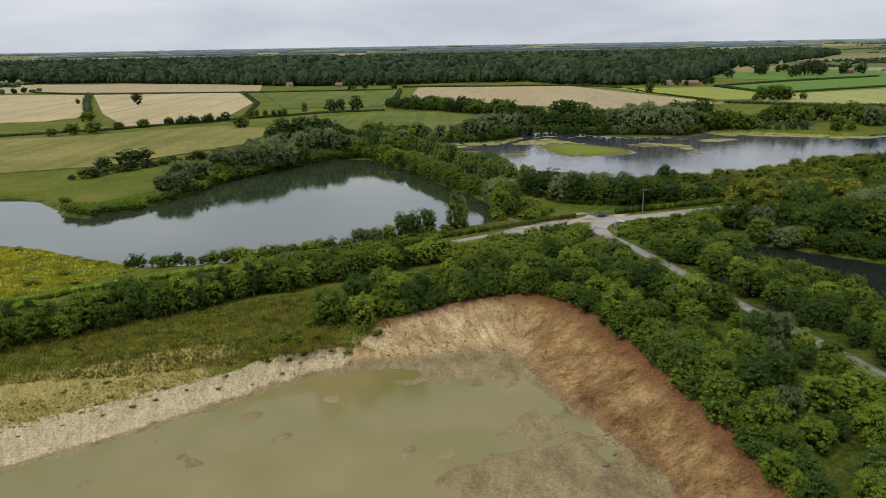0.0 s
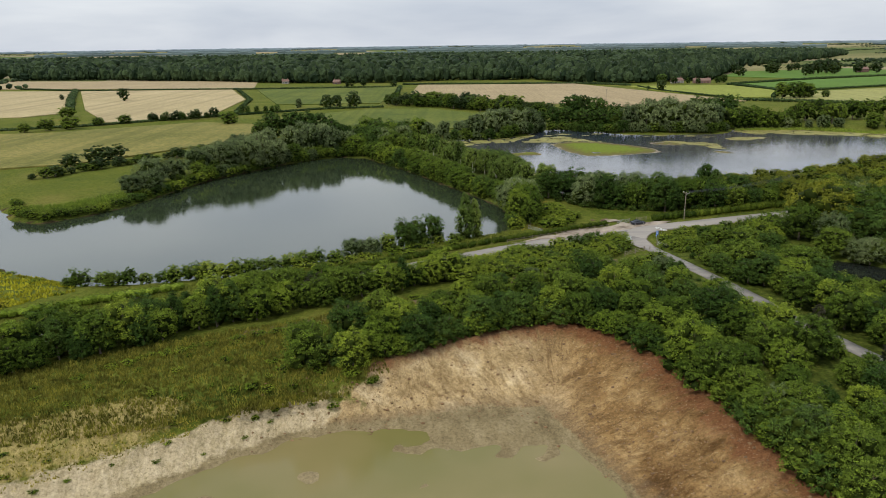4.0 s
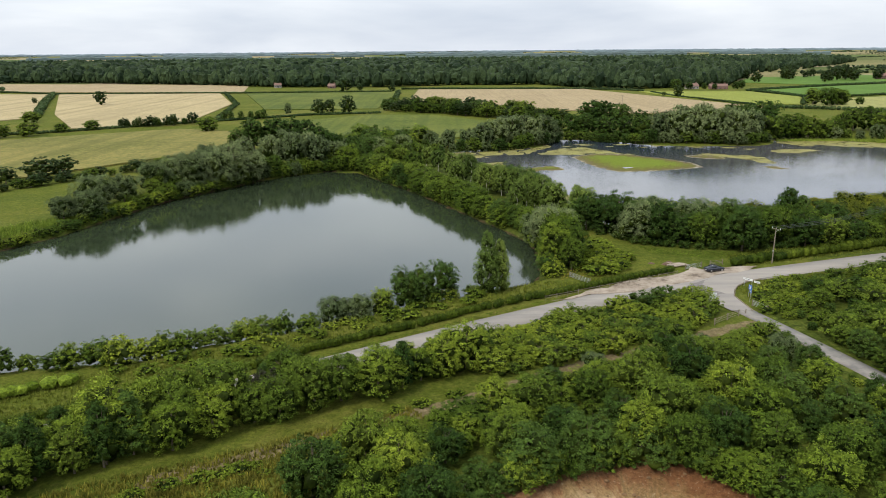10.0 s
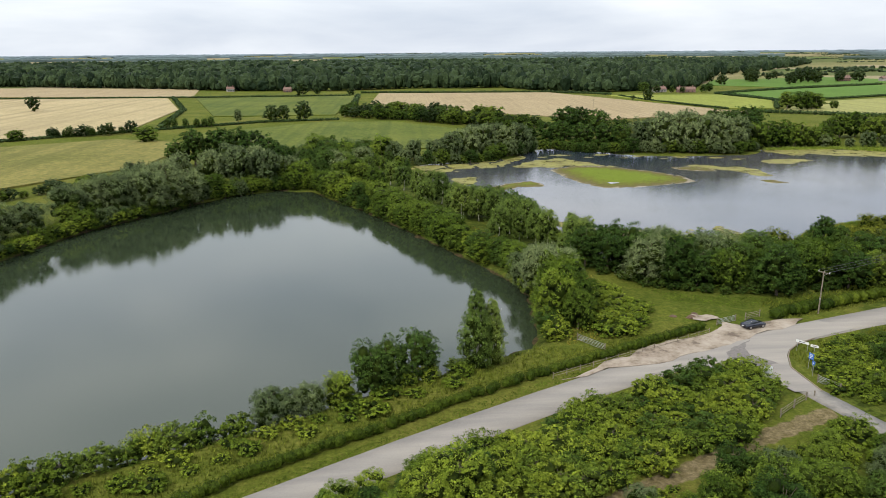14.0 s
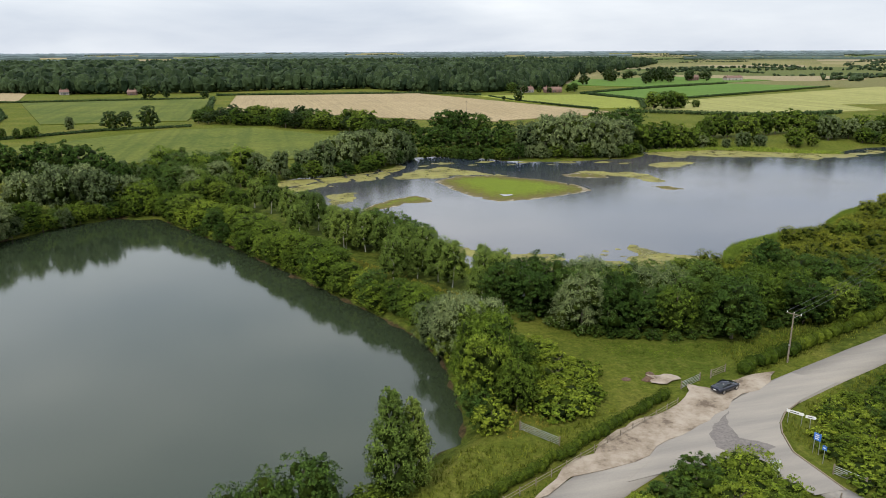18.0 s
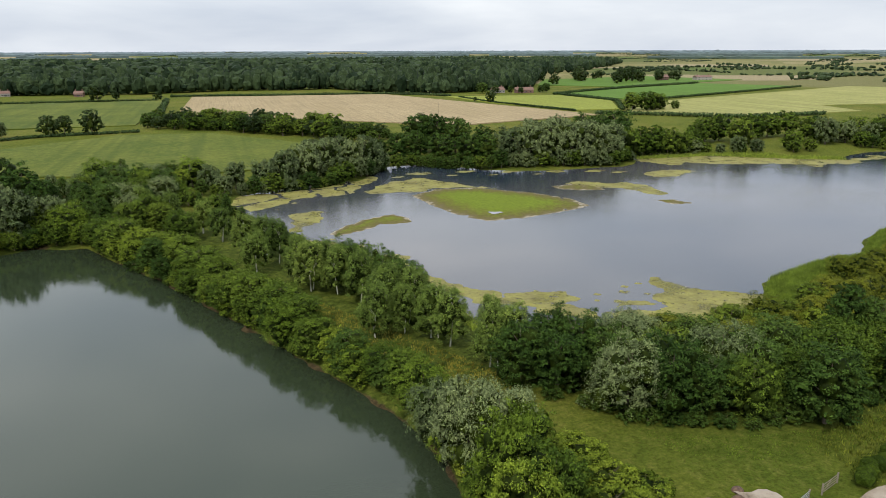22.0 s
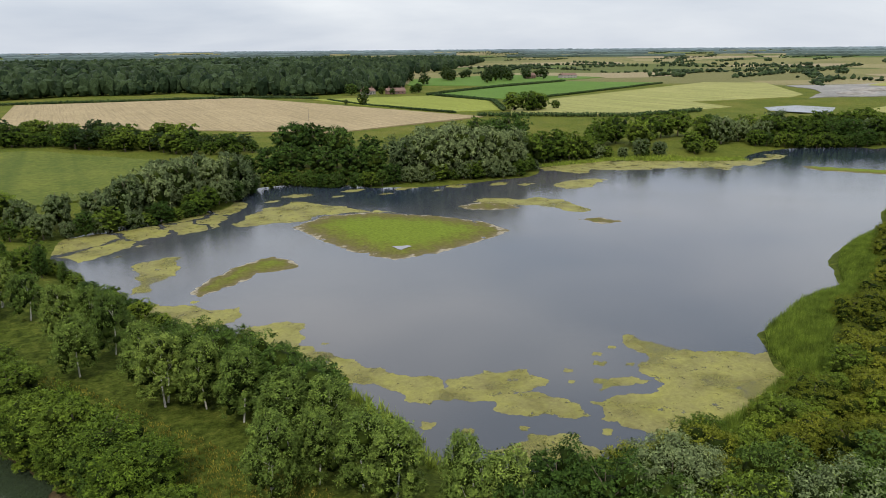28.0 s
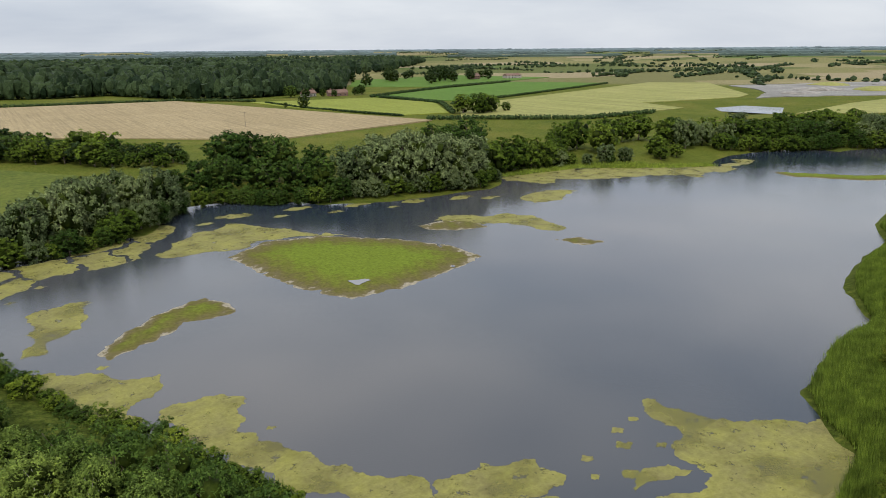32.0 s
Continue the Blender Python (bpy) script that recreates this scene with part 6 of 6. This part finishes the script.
def car(x, y, z, turn):
    ob = tagged(new("car"), "dark navy blue coupe car parked in the lay-by", "car")
    body = []
    for px, w, lo, hi in ((-2.28, 0.74, 0.45, 0.80), (-2.2, 0.84, 0.30, 0.93), (-1.6, 0.91, 0.24, 0.98), (-0.6, 0.92, 0.22, 0.95), (0.6, 0.92, 0.22, 0.93), (1.5, 0.90, 0.24, 0.86), (2.05, 0.84, 0.28, 0.74), (2.28, 0.66, 0.38, 0.60)):
        body.append([(px, -w * 0.9, lo), (px, -w, lo + 0.15), (px, -w, hi - 0.16), (px, -w * 0.86, hi), (px, w * 0.86, hi), (px, w, hi - 0.16), (px, w, lo + 0.15), (px, w * 0.9, lo)])
    part("body", loft("body", body, M_PAINT), ob)
    roof = []
    for px, w, lo, hi in ((-1.75, 0.74, 0.92, 0.97), (-1.0, 0.70, 0.92, 1.30), (-0.35, 0.66, 0.92, 1.38), (0.2, 0.66, 0.92, 1.34), (0.95, 0.74, 0.90, 0.93)):
        roof.append([(px, -w - 0.06, lo), (px, -w * 0.84, hi), (px, w * 0.84, hi), (px, w + 0.06, lo)])
    part("cabin_glass", loft("cabin_glass", roof, M_GLASS), ob, "dark tinted windows")
    top = [[(px, -w, hi), (px, -w, hi + 0.03), (px, w, hi + 0.03), (px, w, hi)] for px, w, hi in ((-1.05, 0.52, 1.29), (-0.35, 0.58, 1.385), (0.2, 0.57, 1.345), (0.3, 0.55, 1.31))]
    part("roof", loft("roof", top, M_PAINT), ob)
    for sx in (-1.38, 1.37):
        for sy in (-0.82, 0.82):
            tyre = part("wheel", rod_mesh("tyre", (sx, sy - 0.11, 0.33), (sx, sy + 0.11, 0.33), 0.33, 0.33, M_TYRE, 18), ob, "black tyre")
            part("rim", rod_mesh("rim", (sx, sy - 0.125, 0.33), (sx, sy + 0.125, 0.33), 0.22, 0.22, M_RIM, 14), tyre, "silver alloy rim")
    for sy in (-0.55, 0.55):
        part("headlight", box_mesh("headlight", 0.18, 0.34, 0.13, M_LAMP, 0.04, (2.1, sy, 0.62)), ob, "clear headlight")
        part("tail_light", box_mesh("tail_light", 0.10, 0.34, 0.14, M_TAIL, 0.03, (-2.22, sy, 0.76)), ob, "red tail light")
        part("mirror", box_mesh("mirror", 0.14, 0.20, 0.12, M_PAINT, 0.03, (0.72, sy * 1.8, 1.0)), ob)
    part("number_plate", box_mesh("number_plate", 0.03, 0.5, 0.11, M_WHITE, 0, (-2.29, 0, 0.60)), ob, "plain pale number plate")
    ob.matrix_basis = pose(x, y, z, 0, 0, turn)
    return ob


car(54.8, 238.6, ROAD_Z + 0.11, 17)


def power_pole(x, y, turn):
    ob = tagged(new("power_pole"), "weathered wooden power pole with crossarm beside the hedge", "pole")
    part("pole", rod_mesh("pole", (0, 0, -0.6), (0, 0, 8.4), 0.15, 0.10, M_WOOD, 10), ob)
    part("crossarm", box_mesh("crossarm", 2.3, 0.12, 0.14, M_WOOD, 0.02, (0, 0.1, 8.1)), ob)
    for px in (-1.05, 0, 1.05):
        part("insulator", rod_mesh("insulator", (px, 0.1, 8.15), (px, 0.1, 8.45), 0.07, 0.05, M_WHITE), ob, "pale ceramic insulator")
    part("brace", rod_mesh("brace", (0, 0.1, 7.5), (0.7, 0.1, 8.05), 0.03, 0.03, M_STEEL), ob)
    part("transformer_plate", box_mesh("transformer_plate", 0.25, 0.05, 0.3, M_STEEL, 0.01, (0, -0.15, 3.0)), ob)
    ob.matrix_basis = pose(x, y, ground_at(x, y), 0, 0, turn)
    return ob


power_pole(70.5, 244.8, -62)
for k, px in enumerate((-1.05, 0, 1.05)):
    a = Vector((70.5, 244.8, 0)) + Vector((math.cos(radians(-62)) * px, math.sin(radians(-62)) * px, LAND + 8.45))
    b = a + Vector((46, 25, 0.3))
    pts = [a.lerp(b, t / 12) - Vector((0, 0, 4 * 0.9 * (t / 12) * (1 - t / 12))) for t in range(13)]
    verts = [p + o for p in pts for o in (Vector((0, 0, 0.022)), Vector((0.012, -0.02, -0.012)), Vector((-0.012, 0.02, -0.012)))]
    faces = [(3 * i + j, 3 * i + (j + 1) % 3, 3 * i + 3 + (j + 1) % 3, 3 * i + 3 + j) for i in range(12) for j in range(3)]
    tagged(new("power_cable", mesh_of("power_cable", verts, faces, M_BAR)), "thin dark overhead power cable", "cable", "overhead cables")


def post_sign(name, x, y, turn, w, h, top, mat, label, posts=2, back=None, bars=3, pointed=False):
    ob = tagged(new(name), label, "sign", "road signs")
    for k in range(posts):
        px = 0 if posts == 1 else (-0.38 + 0.76 * k) * w
        part("post", rod_mesh("post", (px, 0, -0.3), (px, 0, top), 0.04, 0.04, M_STEEL), ob)
    if pointed:
        tri = [(-w / 2, -0.06, top - h), (w / 2 - h * 0.4, -0.06, top - h), (w / 2, -0.06, top - h / 2), (w / 2 - h * 0.4, -0.06, top), (-w / 2, -0.06, top)]
        verts = tri + [(a, -0.03, c) for a, _, c in tri]
        board = mesh_of("board", verts, [(0, 1, 2, 3, 4), (9, 8, 7, 6, 5)] + [(k, k + 5, (k + 1) % 5 + 5, (k + 1) % 5) for k in range(5)], mat)
    else:
        board = box_mesh("board", w, 0.03, h, mat, 0.008, (0, -0.06, top - h / 2))
    part("board", board, ob)
    for k in range(bars):
        part("lettering", box_mesh("lettering", w * (0.5 + 0.1 * (k % 2)), 0.006, h * 0.5 / (bars + 1), M_BAR if mat is M_WHITE else M_WHITE, 0, (-w * 0.05, -0.078, top - h * (k + 1) / (bars + 1))), ob, "unreadable dark line")
    ob.matrix_basis = pose(x, y, ROAD_Z - 0.15, 0, 0, turn)


post_sign("direction_sign", 57.9, 228.1, -55, 2.2, 0.42, 1.9, M_WHITE, "white pointed direction sign on the verge", 2, bars=1, pointed=True)
post_sign("direction_sign", 59.2, 226.8, -45, 1.3, 0.42, 1.7, M_WHITE, "small white pointed direction sign on the verge", 1, bars=1, pointed=True)
post_sign("information_board", 55.5, 221.5, -70, 0.9, 1.0, 2.7, M_BLUE, "blue and white information sign on two posts", 2, bars=3)
post_sign("blue_sign", 54.6, 219.3, -75, 0.55, 0.6, 2.4, M_BLUE, "small blue sign on a single post", 1, bars=1)
post_sign("notice_board", 47.0, 218.4, -18, 1.25, 1.5, 2.3, M_PALE, "pale grey framed notice board on two posts", 2, bars=0)


def gate(x0, y0, x1, y1, high, label, bars=5, mat=None, name="field_gate"):
    mat = mat or M_STEEL
    n = math.dist((x0, y0), (x1, y1))
    ob = tagged(new(name), label, "gate" if "gate" in name else "fence", "gates and rails")
    for px in (0, n):
        part("post", box_mesh("post", 0.16, 0.16, high + 0.5, M_WOOD, 0.02, (px, 0, high / 2 - 0.1)), ob)
    for k in range(bars):
        part("rail", box_mesh("rail", n, 0.05, 0.07, mat, 0.01, (n / 2, 0, high * (k + 1) / bars - 0.06)), ob)
    part("brace", rod_mesh("brace", (0.1, 0, 0.15), (n * 0.55, 0, high - 0.1), 0.025, 0.025, mat), ob)
    ob.matrix_basis = pose(x0, y0, ground_at(x0, y0), 0, 0, math.degrees(math.atan2(y1 - y0, x1 - x0)))


gate(49.4, 241.3, 53.6, 243.0, 1.2, "pale metal field gate beside the lay-by")
gate(55.6, 243.2, 58.9, 244.4, 1.3, "pale wooden gate beside the hedge", 4, M_WOOD)
gate(22.3, 235.8, 25.7, 230.9, 1.2, "grey metal field gate across the bank track")
gate(54.2, 217.2, 55.7, 214.0, 1.2, "grey metal gate beside the lane", 5, M_STEEL)
gate(43.3, 207.5, 46.5, 209.9, 1.2, "weathered wooden post and rail fence", 3, M_WOOD, "rail_fence")
gate(46.6, 210, 49.4, 211.9, 1.2, "weathered wooden post and rail fence", 3, M_WOOD, "rail_fence")
post = tagged(new("marker_post", box_mesh("marker_post", 0.15, 0.15, 1.2, M_WOOD, 0.02, (0, 0, 0.5))), "short weathered wooden post by the lane", "post")
post.matrix_basis = pose(51.0, 212.6, LAND)
fence = tagged(new("roadside_fence"), "low weathered wooden fence along the hedge", "fence")
fa, fb = Vector((15, 221.4, LAND)), Vector((46, 236.8, LAND))
fence.location = fa
for k in range(14):
    part("post", box_mesh("post", 0.1, 0.1, 1.2, M_WOOD, 0.01, tuple((fb - fa) * k / 13 + Vector((0, 0, 0.5)))), fence)
for h in (0.45, 0.85):
    part("rail", rod_mesh("rail", Vector((0, 0, h)), fb - fa + Vector((0, 0, h)), 0.035, 0.035, M_WOOD, 5), fence)


def heap(name, x, y, r, h, mat, label, seed):
    v = ICO2_V * [r, r * 0.8, h] * np.random.RandomState(seed).uniform(0.8, 1.15, (len(ICO2_V), 1))
    ob = tagged(new(name, mesh_of(name, v, ICO2_F, mat, True)), label, "heap")
    ob.location = (x, y, ground_at(x, y) - 0.05)


heap("soil_heap", 46.2, 245.2, 1.0, 0.7, M_MANURE, "dark brown soil heap on the lawn", 3)
heap("soil_heap", 43.0, 246.0, 0.8, 0.35, M_MANURE, "low dark soil heap on the lawn", 4)
heap("soil_heap", 47.4, 246.8, 0.8, 0.5, M_MANURE, "dark brown soil heap on the lawn", 6)
sheet("bare_patch", fractal([(46.6, 246.5), (50.4, 245.6), (51, 243.8), (48, 242.8), (46, 243.8)], 2, 0.15, 8), LAND + 0.02, M_DIRT, 0.06, "pale bare earth patch on the lawn", category="earth")
sheet("wet_patch", fractal([(51.5, 233.1), (47.5, 230.5), (45.2, 228.3), (44.3, 225.4), (45, 223.6), (49, 222.4), (51.5, 223.5), (48.4, 226.6), (49.2, 230)], 3, 0.09, 5), ROAD_Z + 0.075, plain("damp_asphalt", (0.125, 0.110, 0.100), 0.8), 0.02,
      "darker swept patch on the junction", category="road")
# kerb round the verge
for a, b in zip(JUNCTION[5:11], JUNCTION[6:11]):
    n = max(1, int(math.dist(a, b) / 0.9))
    for k in range(n):
        p, q = Vector(a).lerp(Vector(b), k / n), Vector(a).lerp(Vector(b), (k + 0.96) / n)
        ob = tagged(new("kerb_stone", box_mesh("kerb_stone", (q - p).length, 0.14, 0.24, M_DIRT, 0.015)), "worn grey kerb stone round the verge", "kerb", "kerb stones")
        ob.matrix_basis = pose((p.x + q.x) / 2 + 0.12, (p.y + q.y) / 2 - 0.1, ROAD_Z + 0.08, 0, 0, math.degrees(math.atan2(q.y - p.y, q.x - p.x)))
for k, (x, y, s) in enumerate(((25.5, 100.2, 0.5), (27.8, 103.5, 0.3))):
    ob = tagged(new("rock", mesh_of("rock", ICO2_V * np.random.RandomState(k).uniform(0.75, 1.2, (len(ICO2_V), 1)) * [1.3, 0.9, 0.7], ICO2_F, M_ROCK)), "dark wet rock in the pit water", "rock", "rocks in the pit")
    ob.matrix_basis = pose(x, y, -4.75 + s * 0.5, 0, 0, 40 * k) @ Matrix.Diagonal((s, s, s, 1))


# ---- far farmhouses ----
def house(x, y, w, d, eaves, ridge, turn, wall, label):
    ob = tagged(new("farmhouse"), label, "house", "farmhouses")
    part("wall", box_mesh("wall", w, d, eaves, wall, 0, (0, 0, eaves / 2)), ob)
    o = 0.4
    verts = [(-w / 2 - o, -d / 2 - o, eaves), (w / 2 + o, -d / 2 - o, eaves), (w / 2 + o, d / 2 + o, eaves), (-w / 2 - o, d / 2 + o, eaves), (-w / 2 - o, 0, ridge), (w / 2 + o, 0, ridge)]
    part("roof", mesh_of("roof", verts, [(0, 1, 5, 4), (2, 3, 4, 5), (0, 4, 3), (1, 2, 5), (0, 3, 2, 1)], M_TILE), ob, "brown tiled roof")
    for px in (-w * 0.36, w * 0.36):
        part("chimney", box_mesh("chimney", 0.9, 0.9, 1.8, M_BRICK, 0, (px, 0, ridge + 0.5)), ob)
    for k in range(4):
        for lv in ((1.4,) if eaves < 4 else (1.4, 4.1)):
            part("window", box_mesh("window", 1.1, 0.08, 1.2, M_GLASS, 0, ((k - 1.5) * w / 4.4, -d / 2 - 0.03, lv)), ob, "dark window pane")
    part("door", box_mesh("door", 1.0, 0.08, 2.05, M_BAR, 0, (w * 0.02, -d / 2 - 0.03, 1.03)), ob)
    ob.matrix_basis = pose(x, y, LAND, 0, 0, turn)


house(292, 944, 14, 8, 3.2, 6.5, 12, M_RENDER, "pale rendered farmhouse with tiled roof")
house(320, 936, 20, 8, 3.2, 6.2, -8, M_BRICK, "low brick farmhouse with tiled roof")
house(-219, 1058, 9, 7, 3.2, 6, 20, M_RENDER, "pale farmhouse at the wood edge")
house(-143, 1028, 9, 7, 3.4, 6, -10, M_BRICK, "brick farmhouse among trees")
house(640, 1150, 16, 9, 5, 8.5, 5, M_BRICK, "brick farmhouse among trees")
house(700, 1135, 26, 12, 4.5, 7.5, -5, M_RENDER, "long pale farm building")
mast = tagged(new("field_pole"), "wooden power pole in the tan field", "pole")
part("pole", rod_mesh("pole", (0, 0, -0.5), (0, 0, 9), 0.16, 0.11, M_WOOD, 8), mast)
part("crossarm", box_mesh("crossarm", 2.2, 0.12, 0.14, M_WOOD, 0, (0, 0, 8.6)), mast)
mast.location = (148, 695, LAND + 0.6)
for x, y, r, h, mat, words, k in ((690, 668, 26, 3.0, M_SPOIL, "long grey gravel heap in the yard", 21), (760, 690, 34, 4.0, M_SPOIL, "long grey gravel heap in the yard", 22), (860, 735, 30, 3.5, M_OLIVE, "grassed spoil heap beside the yard", 23),
                                  (800, 650, 30, 4.5, M_OLIVE, "grassed spoil heap beside the yard", 24), (905, 690, 24, 4.0, M_SPOIL, "grey gravel heap in the yard", 25)):
    heap("spoil_heap", x, y, r, h, mat, words, k)
sheet("yard_puddle", fractal([(700, 690), (760, 720), (790, 705), (730, 676)], 3, 0.15, 31), FZ + 0.12, M_PUDDLE_SKY, 0.03, "pale standing water in the gravel yard", category="water")
